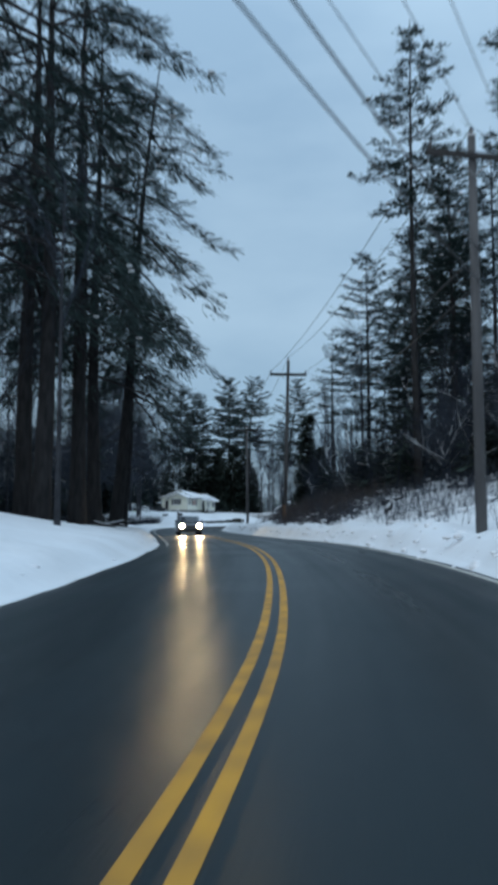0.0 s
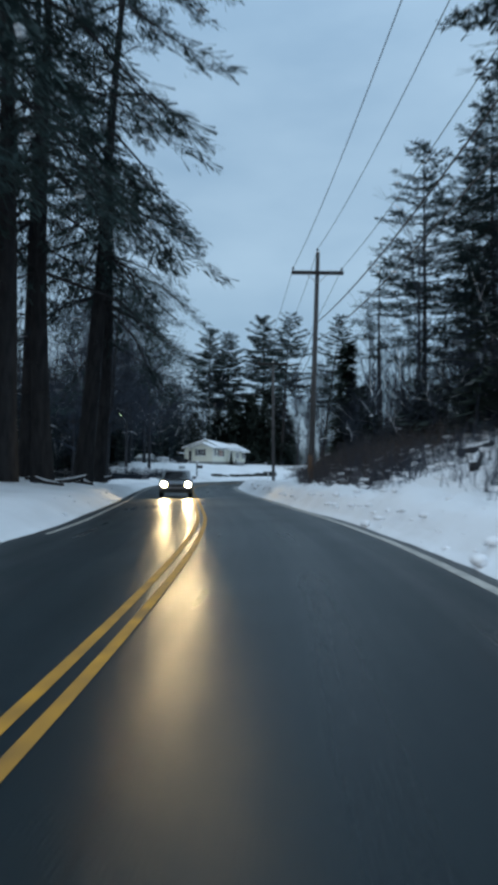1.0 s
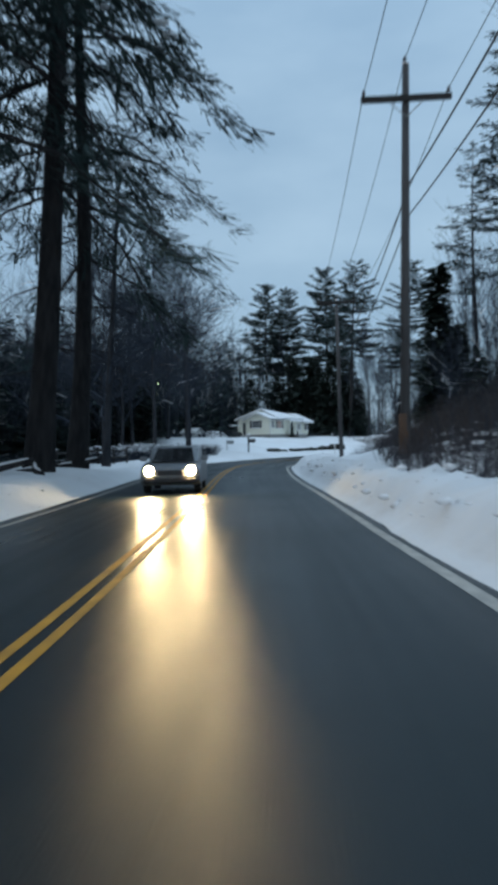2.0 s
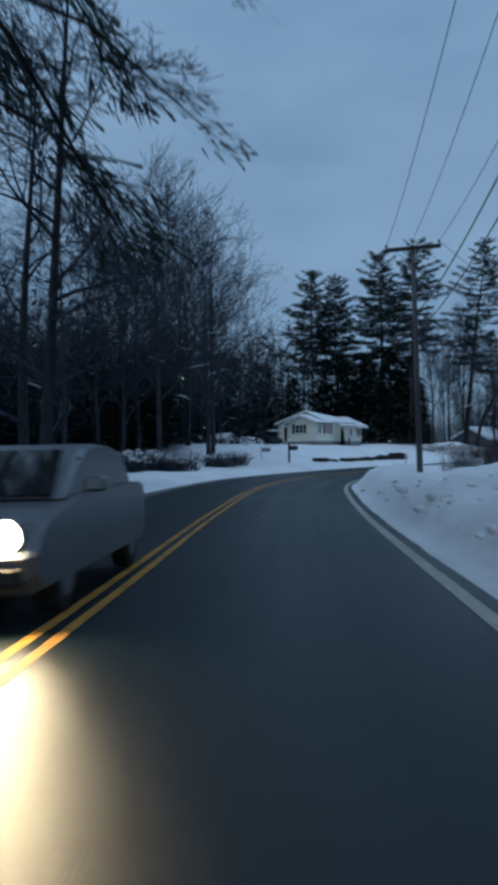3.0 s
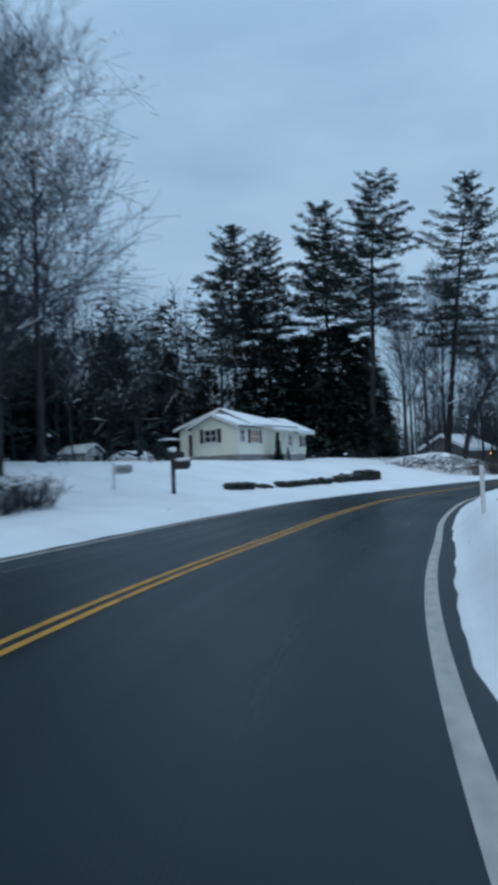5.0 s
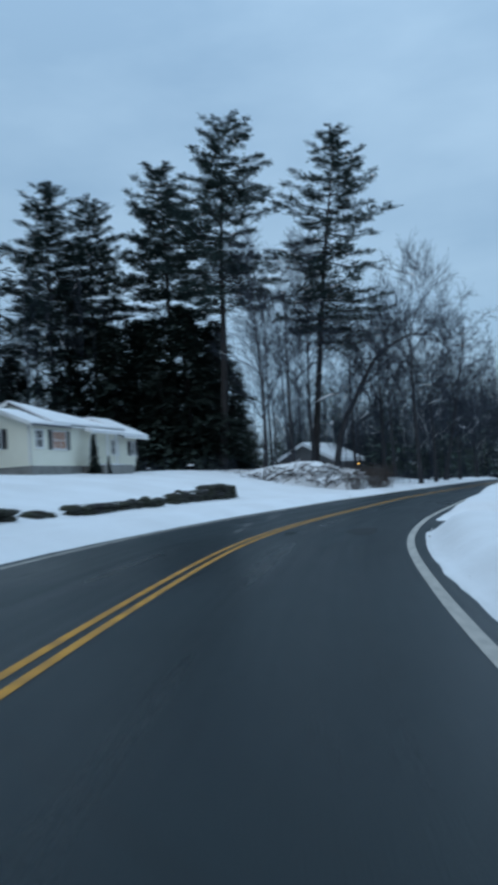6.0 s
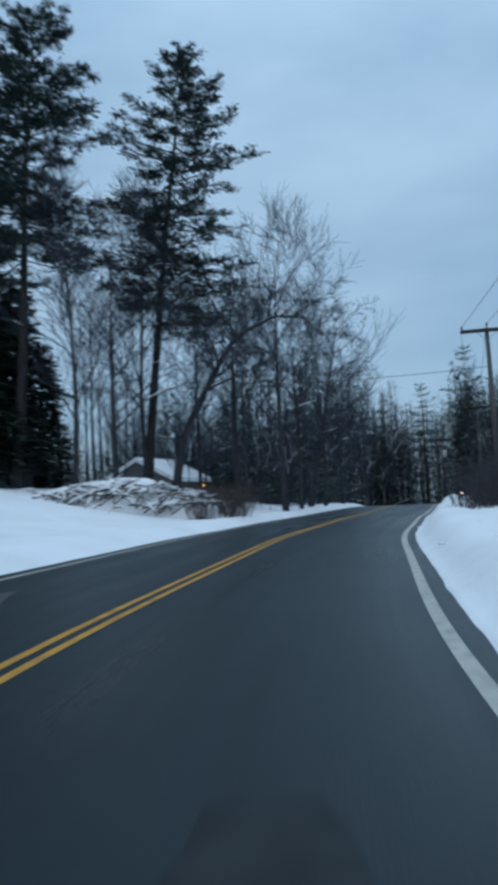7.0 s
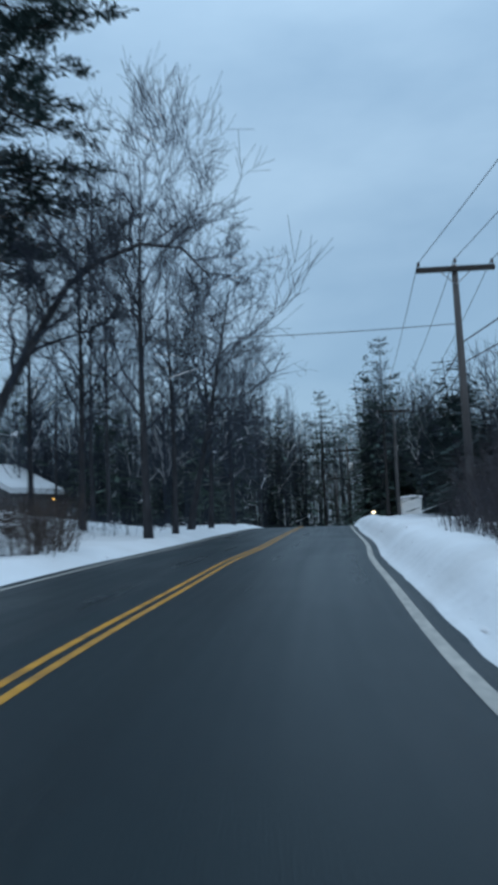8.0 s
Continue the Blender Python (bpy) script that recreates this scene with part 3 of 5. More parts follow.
def hemlock_parts(seed, H, spread, rows, blades):
    """A dense dark conifer, clothed to the ground."""
    rnd = random.Random(seed)
    trunk, crown = Build(), Build()
    trunk.tube([(0, 0, -0.4), (0, 0, H * 0.5), (0, 0, H)], [0.02 * H, 0.012 * H, 0.01], 7)
    for i in range(rows):
        t = i / rows
        z = 0.02 * H + 0.97 * H * t
        R = spread * (1 - t) ** 0.8 * rnd.uniform(0.7, 1.15) + 0.1
        n = max(5, int(13 * (1 - t) + 4))
        for j in range(n):
            a = rnd.uniform(0, 6.283)
            L = R * rnd.uniform(0.6, 1.1) * (1 + 0.45 * math.sin(2 * a + 5 * t + seed) * math.sin(9 * t + seed))
            for q in range(blades):
                f = rnd.uniform(0.2, 1.0) ** 0.6
                o = Vector((math.cos(a) * L * f, math.sin(a) * L * f, z - 0.35 * L * f * f + rnd.uniform(-0.15, 0.15)))
                w = a + rnd.gauss(0, 0.7)
                ln = rnd.uniform(0.3, 0.75) * (0.5 + 0.06 * H)
                d = Vector((math.cos(w), math.sin(w), rnd.uniform(-0.5, 0.15))) * ln
                sd = Vector((-d.y, d.x, rnd.uniform(-0.3, 0.3) * ln)).normalized() * ln * 0.23
                crown.add((o - sd * 0.9, o + d, o + sd) if q % 2 else (o, o + d - sd, o + d + sd), ((0, 1, 2),))
    return [("trunk", trunk, PINE_BARK), ("crown", crown, DARK_NEEDLE)]


def bare_parts(seed, H, r0, levels, first, split, lean=(0.0, 0.0), bow=None, wide=0.9, twig=0.010, snow=0.05, up=0.25, leaves=0, reach=1.0, fine=False):
    """A leafless broadleaf tree: tapered trunk, limbs that fork into fine twigs, some with snow."""
    rnd = random.Random(seed)
    trunk, limbs, flakes, dead = Build(), Build(), Build(), Build()
    k = 10
    pts = []
    wx, wy = rnd.uniform(-1, 1), rnd.uniform(-1, 1)
    for i in range(k + 1):
        t = i / k
        if bow:
            a = float(np.interp(t, [r[0] for r in bow[1]], [r[1] for r in bow[1]]))
            p = pts[-1] + Vector((bow[0][0] * math.sin(a), bow[0][1] * math.sin(a), math.cos(a))) * (H / k) if pts else Vector((0, 0, 0))
        else:
            p = Vector((lean[0] * H * t + 0.012 * H * wx * math.sin(4 * t), lean[1] * H * t + 0.012 * H * wy * math.sin(5 * t), H * 0.86 * t))
        pts.append(p)
    pts[0].z -= 0.5
    trunk.tube(pts, [r0 * (1.3 if i == 0 else 1.0) * (1 - 0.93 * i / k) + 0.012 for i in range(k + 1)], 8)

    def branch(p, d, L, r, lev):
        n = (3 if lev > 1 else 2 if lev else 1) + (2 if fine and lev else 1 if fine else 0)
        path, q, dd = [p], p, d.copy()
        for _ in range(n):
            dd = (dd + Vector((rnd.gauss(0, 0.2), rnd.gauss(0, 0.2), rnd.gauss(0.02, 0.17)))).normalized()
            q = q + dd * (L / n)
            path.append(q)
        limbs.tube(path, [max(twig * 0.7, r * (1 - 0.72 * i / n)) for i in range(n + 1)], 4 if lev > 2 else 3, False)
        if rnd.random() < snow and lev >= 1 and dd.z < 0.55:
            m = path[len(path) // 2]
            w = max(0.02, r * 1.1)
            flakes.tube([path[0].lerp(m, 0.3) + Vector((0, 0, r)), m + Vector((0, 0, r * 1.1)), path[-1] + Vector((0, 0, r * 0.5))], [w * 0.6, w, w * 0.3], 4)
        if lev <= 0:
            if rnd.random() < leaves:
                for _ in range(3):
                    o = q + Vector((rnd.uniform(-.15, .15), rnd.uniform(-.15, .15), rnd.uniform(-.2, 0)))
                    u = Vector((rnd.uniform(-1, 1), rnd.uniform(-1, 1), rnd.uniform(-1, 1))).normalized() * 0.05
                    v = u.cross(Vector((0.3, 0.5, 0.8))).normalized() * 0.03
                    dead.add((o - u, o - v, o + u, o + v), ((0, 1, 2, 3),))
            return
        m = split + (1 if rnd.random() < 0.5 else 0)
        for j in range(m):
            f = rnd.uniform(0.35, 1.0) if j else 1.0
            g = f * n
            i = min(n - 1, int(g))
            o = path[i].lerp(path[i + 1], g - i)
            side = Vector((rnd.gauss(0, 1), rnd.gauss(0, 1), rnd.gauss(0, 0.6))).normalized()
            nd = (dd * (1.0 if j else 1.4) + side * wide * 0.95 + Vector((0, 0, up * 0.3))).normalized()
            branch(o, nd, L * (rnd.uniform(0.36, 0.58) if fine else rnd.uniform(0.5, 0.78)), r * rnd.uniform(0.42, 0.6), lev - 1)
    nlimb = int(10 + H * 0.4)
    for j in range(nlimb):
        t = first + (1 - first) * (j + rnd.random() * 0.6) / nlimb
        g = t * k
        i = min(k - 1, int(g))
        o = pts[i].lerp(pts[i + 1], g - i)
        ax = (pts[i + 1] - pts[i]).normalized()
        a = rnd.uniform(0, 6.283)
        side = Vector((math.cos(a), math.sin(a), 0.1))
        d = (ax * (0.35 + 0.9 * t) + side * wide + Vector((0, 0, up))).normalized()
        branch(o, d, reach * H * rnd.uniform(0.16, 0.30) * (1.15 - 0.55 * t), r0 * 0.42 * (1.1 - 0.75 * t), levels)
    return [("trunk", trunk, GREY_BARK), ("crown", joined(limbs, flakes, dead), [TWIG, SNOW, DRY_LEAF])]


PROTO = {}


def plant(key, name, label, category, parts, x, y, rz, scale=1.0, sink=0.0, group="", tilt=(0, 0)):
    """Sets a tree of the kind key at x, y; the first of a kind builds the meshes, later ones are copies."""
    m = pose(x, y, ground(x, y) - sink, tilt[0], tilt[1], rz) @ Matrix.Scale(scale, 4)
    if key not in PROTO:
        ob = thing(name, label, category, group=group)
        for n, b, mat in parts():
            part(n, b, mat, ob, smooth=(n == "trunk"))
        ob.matrix_basis = m
        PROTO[key] = (ob, Matrix(m))
        return ob
    src = PROTO[key][0]
    keep = src.matrix_basis.copy()
    src.matrix_basis = Matrix.Identity(4)
    ob = copy_thing(src, m)
    src.matrix_basis = keep
    return tagged(ob, label, category, group)


KINDS = {
    "pine_b": lambda: pine_parts(12, 34, 0.36, 0.52, 5.0, 1.2, 15, 14, thin=0.40, needle=0.34),
    "pine_c": lambda: pine_parts(13, 34, 0.46, 0.36, 7.6, 0.95, 24, 16, droop=0.6, thin=0.62, snow=0.03, needle=0.38, column=0.95),
    "pine_i": lambda: pine_parts(24, 34, 0.46, 0.28, 6.3, 0.95, 20, 13, droop=0.6, thin=0.68, snow=0.03, needle=0.38, column=0.95),
    "pine_d": lambda: pine_parts(14, 34, 0.40, 0.38, 8.2, 1.05, 32, 17, thin=0.22, lean=(0.075, 0.0), needle=0.42),
    "pine_e": lambda: pine_parts(17, 33, 0.42, 0.46, 7.6, 1.05, 32, 17, thin=0.20, needle=0.42),
    "pine_f": lambda: pine_parts(18, 33, 0.40, 0.44, 7.0, 0.9, 30, 17, thin=0.15, needle=0.46),
    "pine_g": lambda: pine_parts(19, 36, 0.32, 0.55, 5.2, 1.2, 18, 14, thin=0.34, needle=0.36),
    "pine_h": lambda: pine_parts(20, 31, 0.32, 0.34, 6.2, 1.1, 22, 15, thin=0.30, needle=0.38),
    "pine_far2": lambda: pine_parts(16, 24, 0.24, 0.50, 3.7, 1.2, 8, 7, thin=0.3, needle=0.58),
    "hemlock": lambda: hemlock_parts(21, 13, 3.6, 46, 11),
    "hemlock2": lambda: hemlock_parts(22, 11, 3.0, 40, 11),
    "cedar": lambda: hemlock_parts(23, 14, 2.0, 50, 13),
    "bare_a": lambda: bare_parts(31, 18, 0.20, 3, 0.2, 4, wide=0.85, twig=0.014, up=0.5, snow=0.05, reach=1.1),
    "bare_b": lambda: bare_parts(32, 19, 0.19, 3, 0.28, 4, wide=0.8, twig=0.015, up=0.55, snow=0.05, reach=1.1),
    "bare_c": lambda: bare_parts(33, 17, 0.18, 3, 0.22, 4, wide=0.95, twig=0.010, up=0.4, snow=0.05, reach=1.1, leaves=0.18),
    "bare_near": lambda: bare_parts(40, 20, 0.21, 3, 0.14, 5, wide=1.25, twig=0.015, snow=0.0, up=0.0, reach=1.0, fine=True),
    "bare_far": lambda: bare_parts(34, 17, 0.15, 2, 0.40, 3, wide=0.6, twig=0.012, snow=0.015),
    "bare_far2": lambda: bare_parts(35, 19, 0.16, 2, 0.48, 3, wide=0.5, twig=0.012, snow=0.015),
    "pole_tree": lambda: bare_parts(36, 16, 0.11, 1, 0.55, 3, wide=0.5, twig=0.012, snow=0.0),
    "bent": lambda: bare_parts(37, 18.5, 0.30, 3, 0.30, 5, bow=((0.95, -0.3), ((0, 0.05), (0.2, 0.2), (0.35, 0.48), (0.6, 0.55), (0.72, 1.0), (0.85, 1.3), (1.0, 2.4))), wide=1.2, up=0.8, twig=0.014, snow=0.02, reach=1.05, fine=True),
    "leaner": lambda: bare_parts(38, 18, 0.22, 3, 0.25, 5, lean=(0.17, -0.04), wide=1.35, twig=0.013, snow=0.02, up=0.0, reach=1.15, fine=True),
}
PINE = ("pine_tree", "tall white pine with bare lower trunk, snow-dusted limbs", "tree")
HEM = ("hemlock_tree", "dense dark hemlock with branches down to the snow", "tree")
BARE = ("bare_tree", "leafless grey broadleaf tree standing in snow", "tree")


def tree(key, x, y, rz=0.0, scale=1.0, group="", label="", tilt=(0, 0)):
    name, lab, cat = PINE if key.startswith("pine") else HEM if key in ("hemlock", "hemlock2", "cedar") else BARE
    return plant(key, name, label or lab, cat, KINDS[key], x, y, rz, scale, 0.05, group, tilt)


# pines close to the bend
for key, x, y, rz, s in (("pine_c", -11.9, 55.5, 10, 1.3), ("pine_i", -11.6, 60.5, 130, 1.2),
                         ("pine_c", -12.4, 47.5, 290, 1.3), ("pine_c", -14.6, 42.0, 75, 1.2), ("pine_c", -14.4, 51.2, 160, 1.28), ("pine_c", -13.9, 64.6, 220, 1.15), ("bare_b", -17.5, 52.0, 15, 1.2), ("bare_b", -17.5, 63.0, 95, 1.15)):
    tree(key, x, y, rz, s, "roadside pines")
for x, y, rz, s, a in ((-11.1, 66.6, 200, 1.2, 4.5), (-11.3, 71.3, 265, 1.0, 1.6)):
    tree("pine_i", x, y, rz, s, "roadside pines", "white pine leaning towards the road, limbs drooping", (a * math.sin(radians(rz)), a * math.cos(radians(rz))))
tree("pole_tree", -7.4, 31.0, 0, 1.0, label="slim leafless tree on the snow bank")
# pines behind the house
for key, x, y, rz, s in (("pine_f", -15.75, 185.0, 20, 0.885), ("pine_f", -12.2, 188.5, 100, 0.875), ("pine_f", -4.95, 190, 210, 0.995)):
    tree(key, x, y, rz, s, "pines behind the house")
tree("pine_e", -0.75, 173.6, 0, 0.905, "pines behind the house", "tall white pine leaning slightly, bare lower trunk", (0, 3.6))
tree("pine_d", 7.4, 177.2, 0, 0.905, "pines behind the house", "tall white pine leaning over, bare lower trunk", (0, 3.0))
for key, x, y, rz, s in (("hemlock", -9.5, 177, 0, 1.05), ("hemlock2", -5.5, 175, 50, 1.15), ("hemlock", -1.5, 178, 90, 1.0), ("hemlock2", -13.5, 178, 140, 1.1), ("hemlock", -3.5, 183, 20, 1.25),
                         ("hemlock2", -17.5, 174, 240, 1.0), ("hemlock", -8.0, 184, 70, 1.2), ("hemlock2", 1.0, 184, 33, 1.0), ("hemlock", -26, 168, 10, 1.1), ("hemlock2", -31, 163, 80, 1.2), ("hemlock", -36, 160, 200, 1.1), ("hemlock2", -22.5, 178, 120, 1.25), ("hemlock", -29, 176, 300, 1.2), ("hemlock2", -35, 170, 15, 1.3), ("hemlock2", -6.8, 180, 200, 1.35), ("hemlock", -3.2, 174.5, 310, 1.1), ("hemlock2", -0.6, 181, 130, 1.3), ("hemlock", -11.5, 182, 60, 1.2)):
    tree(key, x, y, rz, s, "dark conifers behind the house")
# right of the road: pines and cedar
for key, x, y, rz, s in (("pine_g", 12.3, 58.0, 60, 1.0), ("pine_h", 14.6, 98, 10, 1.1), ("pine_h", 18.5, 93, 120, 0.98), ("pine_h", 17.5, 82, 260, 0.95), ("pine_g", 22, 70, 30, 0.9), ("pine_b", 11.5, 108, 80, 0.8),
                         ("pine_h", 20.0, 78, 40, 1.0), ("pine_h", 23.0, 87, 200, 1.05), ("pine_h", 17.2, 67, 310, 0.95), ("pine_g", 19, 50, 10, 0.85), ("pine_g", 16, 40, 180, 0.9)):
    tree(key, x, y, rz, s, "pines on the slope")
tree("cedar", 6.8, 93, 0, 0.95, label="narrow dark cedar beside the road")
tree("cedar", 8.6, 97, 80, 0.7, label="narrow dark cedar beside the road")
# bare trees left of the road
for key, x, y, rz, s in (("bare_c", -15.3, 112.6, 250, 0.92), ("bare_a", -21.4, 114.8, 40, 1.00), ("bare_b", -20.2, 124.5, 150, 1.05), ("bare_b", -19.3, 130.6, 260, 1.08), ("bare_a", -22.7, 109.9, 310, 1.00), ("bare_b", -16.2, 103.6, 80, 0.95), ("bare_a", -21.5, 111, 150, 1.0), ("bare_c", -16.5, 119, 40, 1.0), ("bare_b", -24, 118, 210, 1.0),
                         ("bare_c", -23, 127, 10, 0.95), ("bare_c", -21, 100, 260, 0.95), ("bare_a", -27, 138, 77, 0.95), ("bare_c", -24, 146, 190, 0.9),
                         ("bare_c", -21.6, 127.4, 100, 1.1)):
    tree(key, x, y, rz, s, "bare trees by the yard")
for x, y, rz, s, a in ((-13.0, 80.6, 20, 1.1, 4.0), (-16.2, 85.5, 140, 1.05, 2.0)):
    tree("bare_near", x, y, rz, s, "bare trees by the yard", "leafless dark tree with wide level limbs", (a * math.sin(radians(rz)), a * math.cos(radians(rz))))
# bent and leaning trees past the house
tree("bent", 8.9, 175.0, 0, 0.96, label="leafless tree bowed far over towards the road")
tree("leaner", 21.5, 185.4, 0, 0.95, label="leafless tree leaning towards the road")
for key, x, y, rz, s in (("bare_b", 15.7, 173.5, 10, 0.95), ("bare_a", 14.0, 179, 200, 0.9), ("bare_b", 18.6, 179, 66, 0.8), ("bare_c", 5.0, 172.5, 70, 1.0), ("bare_b", 2.5, 170.5, 160, 0.9),
                         ("bare_b", 24.5, 190, 90, 0.85), ("bare_a", 28.5, 196, 10, 0.8), ("bare_b", 7.5, 177, 300, 1.0), ("bare_c", 12.2, 183, 30, 0.9)):
    tree(key, x, y, rz, s, "bare trees past the house")

# the woods behind, scattered
rng = random.Random(5)


def scatter(count, box, kinds, lo, hi, side, scales=(0.75, 1.1), group="", gap=2.2, taken=[]):
    n = tries = 0
    while n < count and tries < count * 30:
        tries += 1
        x, y = rng.uniform(box[0], box[2]), rng.uniform(box[1], box[3])
        i, s = nearest(x, y)
        if not lo < abs(s) < hi or (side and s * side < 0) or any((x - a) ** 2 + (y - b) ** 2 < gap * gap for a, b in taken):
            continue
        taken.append((x, y))
        tree(rng.choice(kinds), x, y, rng.uniform(0, 360), rng.uniform(*scales), group)
        n += 1


scatter(50, (-50, 15, -14, 100), ("pine_far2", "bare_far", "bare_far", "bare_far2", "pole_tree", "pole_tree"), 13, 45, -1, group="woods")
scatter(60, (9, 20, 55, 125), ("pine_far2", "bare_far", "bare_far2", "pole_tree", "bare_far"), 13, 48, 1, group="woods")
scatter(42, (-60, 100, -30, 190), ("bare_far", "bare_far2", "bare_far", "hemlock2"), 25, 70, -1, group="woods")
scatter(26, (-50, 190, 28, 240), ("bare_far", "bare_far2", "bare_far", "pole_tree", "bare_far2"), 12, 70, -1, group="woods")
scatter(22, (14, 110, 60, 165), ("bare_far", "bare_far2", "pole_tree", "pine_far2"), 16, 50, 1, (0.45, 0.65), group="woods")
scatter(55, (34, 200, 110, 245), ("bare_far", "bare_far2", "hemlock2", "pine_far2"), 7.5, 60, 0, (0.55, 0.75), group="woods")
scatter(34, (20, 230, 120, 290), ("pine_far2", "bare_far", "bare_far2", "bare_far2"), 6.5, 60, 0, (0.85, 1.15), group="woods")


def deep_woods(seed, count, box, near, far, side, heights, ever_share, label, low=0.3, needles=None):
    """Countless slim trunks with fine branch sprays, too far in to pick apart."""
    rnd, dust = random.Random(seed), random.Random(seed + 1000)
    b = Build()
    n = 0
    while n < count:
        x, y = rnd.uniform(box[0], box[2]), rnd.uniform(box[1], box[3])
        i, s = nearest(x, y)
        if not near < abs(s) < far or s * side < 0 or (x - 47) ** 2 + (y - 201) ** 2 < 80:
            continue
        n += 1
        z = ground(x, y) if abs(s) < 52 else land(i, math.copysign(52, s))
        h = rnd.uniform(*heights)
        r = rnd.uniform(0.02, 0.06) + 0.003 * h
        top = Vector((x + rnd.uniform(-1, 1), y + rnd.uniform(-1, 1), z + h))
        b.tube([(x, y, z - 0.3), top], [r, 0.02], 4, False, 0)
        ever = rnd.random() < ever_share
        lo = 0.03 if ever else low
        for _ in range(110 if ever else 40):
            f = rnd.uniform(lo, 0.98)
            p = Vector((x, y, z)).lerp(top, f)
            a, el = rnd.uniform(0, 6.283), rnd.uniform(-0.35, 0.2) if ever else rnd.uniform(0.2, 1.1)
            L = (1 - f) * (0.2 * h if ever else 3.2) + (rnd.uniform(0.4, 1.2) if ever else rnd.uniform(0.9, 2.2))
            d = Vector((math.cos(a) * math.cos(el), math.sin(a) * math.cos(el), math.sin(el))) * L
            w = Vector((-d.y, d.x, d.z * 0.3)).normalized() * (rnd.uniform(0.13, 0.34) if ever else 0.028)
            if ever:
                b.add((p, p + d - w, p + d * 1.1 + w), ((0, 1, 2),), 2 if dust.random() < 0.03 else 1)
            else:
                vs, fs = [p - w, p + w, p + d], [(0, 1, 2)]
                for _ in range(3):
                    q = p + d * rnd.uniform(0.35, 0.9)
                    e = (d + Vector((rnd.uniform(-1, 1), rnd.uniform(-1, 1), rnd.uniform(-0.2, 1))) * 0.9 * L) * rnd.uniform(0.25, 0.5)
                    k = len(vs)
                    vs += [q - w * 0.7, q + w * 0.7, q + e]
                    fs.append((k, k + 1, k + 2))
                b.add(vs, fs, 2 if dust.random() < 0.05 else 0)
    ob = new("woods", b.mesh("woods", [TWIG, needles or DARK_NEEDLE, SNOW]))
    tagged(ob, label, "woods", kind="stuff")


DEEP = "deep bare winter woods with scattered dark conifers"
deep_woods(77, 440, (-120, 0, 10, 108), 19, 95, -1, (9, 19), 0.5, DEEP)
deep_woods(78, 540, (-10, 0, 110, 110), 19, 80, 1, (9, 19), 0.25, DEEP)
deep_woods(79, 480, (-100, 130, 0, 192), 30, 75, -1, (12, 20), 0.5, DEEP, needles=NEEDLE)
deep_woods(94, 200, (-100, 95, -10, 130), 30, 75, -1, (8, 14), 0.5, DEEP, needles=NEEDLE)
deep_woods(89, 150, (-60, 92, -16, 150), 20, 34, -1, (8, 13), 0.3, DEEP, needles=NEEDLE)
deep_woods(80, 80, (-70, 178, 40, 260), 17, 70, -1, (9, 18), 0.05, DEEP)
# Far conifers take the paler needles that have haze in their colour.
deep_woods(92, 180, (-50, 206, 46, 262), 13, 70, -1, (5, 9), 0.35, DEEP, needles=HAZED_NEEDLE)
deep_woods(93, 170, (46, 222, 72, 262), 6.0, 45, 1, (13, 20), 0.3, "wooded rise of pines and bare trees beyond the far bend", needles=HAZED_NEEDLE)
deep_woods(81, 300, (10, 110, 110, 200), 18, 70, 1, (6, 13), 0.3, "low bare woods above the snow bank")
deep_woods(82, 260, (10, 200, 130, 262), 6.5, 45, -1, (8, 16), 0.15, "bare woods with dark conifers beside the far road", needles=HAZED_NEEDLE)
deep_woods(90, 560, (10, 196, 130, 262), 6.5, 45, 1, (8, 14), 0.6, "bare woods with dark conifers beside the far road", needles=HAZED_NEEDLE)
deep_woods(91, 220, (30, 168, 110, 214), 8, 40, 1, (5, 10), 0.6, "bare woods with dark conifers beside the far road", needles=NEEDLE)
deep_woods(83, 260, (20, 255, 100, 330), 9, 60, -1, (17, 25), 0.4, "wooded rise of pines and bare trees beyond the far bend", needles=HAZED_NEEDLE)
deep_woods(87, 270, (48, 250, 110, 305), 6, 45, -1, (20, 27), 0.3, "wooded rise of pines and bare trees beyond the far bend", needles=HAZED_NEEDLE)
deep_woods(84, 420, (-60, 88, -16, 168), 30, 46, -1, (3, 9), 0.8, "dark conifer thicket behind the yard hedge", needles=NEEDLE)
deep_woods(88, 170, (-46, 90, -20, 128), 17.5, 31, -1, (3, 8), 0.75, "dark conifer thicket behind the yard hedge")
deep_woods(85, 260, (-60, 20, -10, 106), 17, 30, -1, (2.5, 6), 0.6, "dark conifer thicket between the pine trunks")
deep_woods(86, 320, (-10, 20, 50, 112), 13, 30, 1, (2.5, 7), 0.35, "dark conifer thicket on the slope")


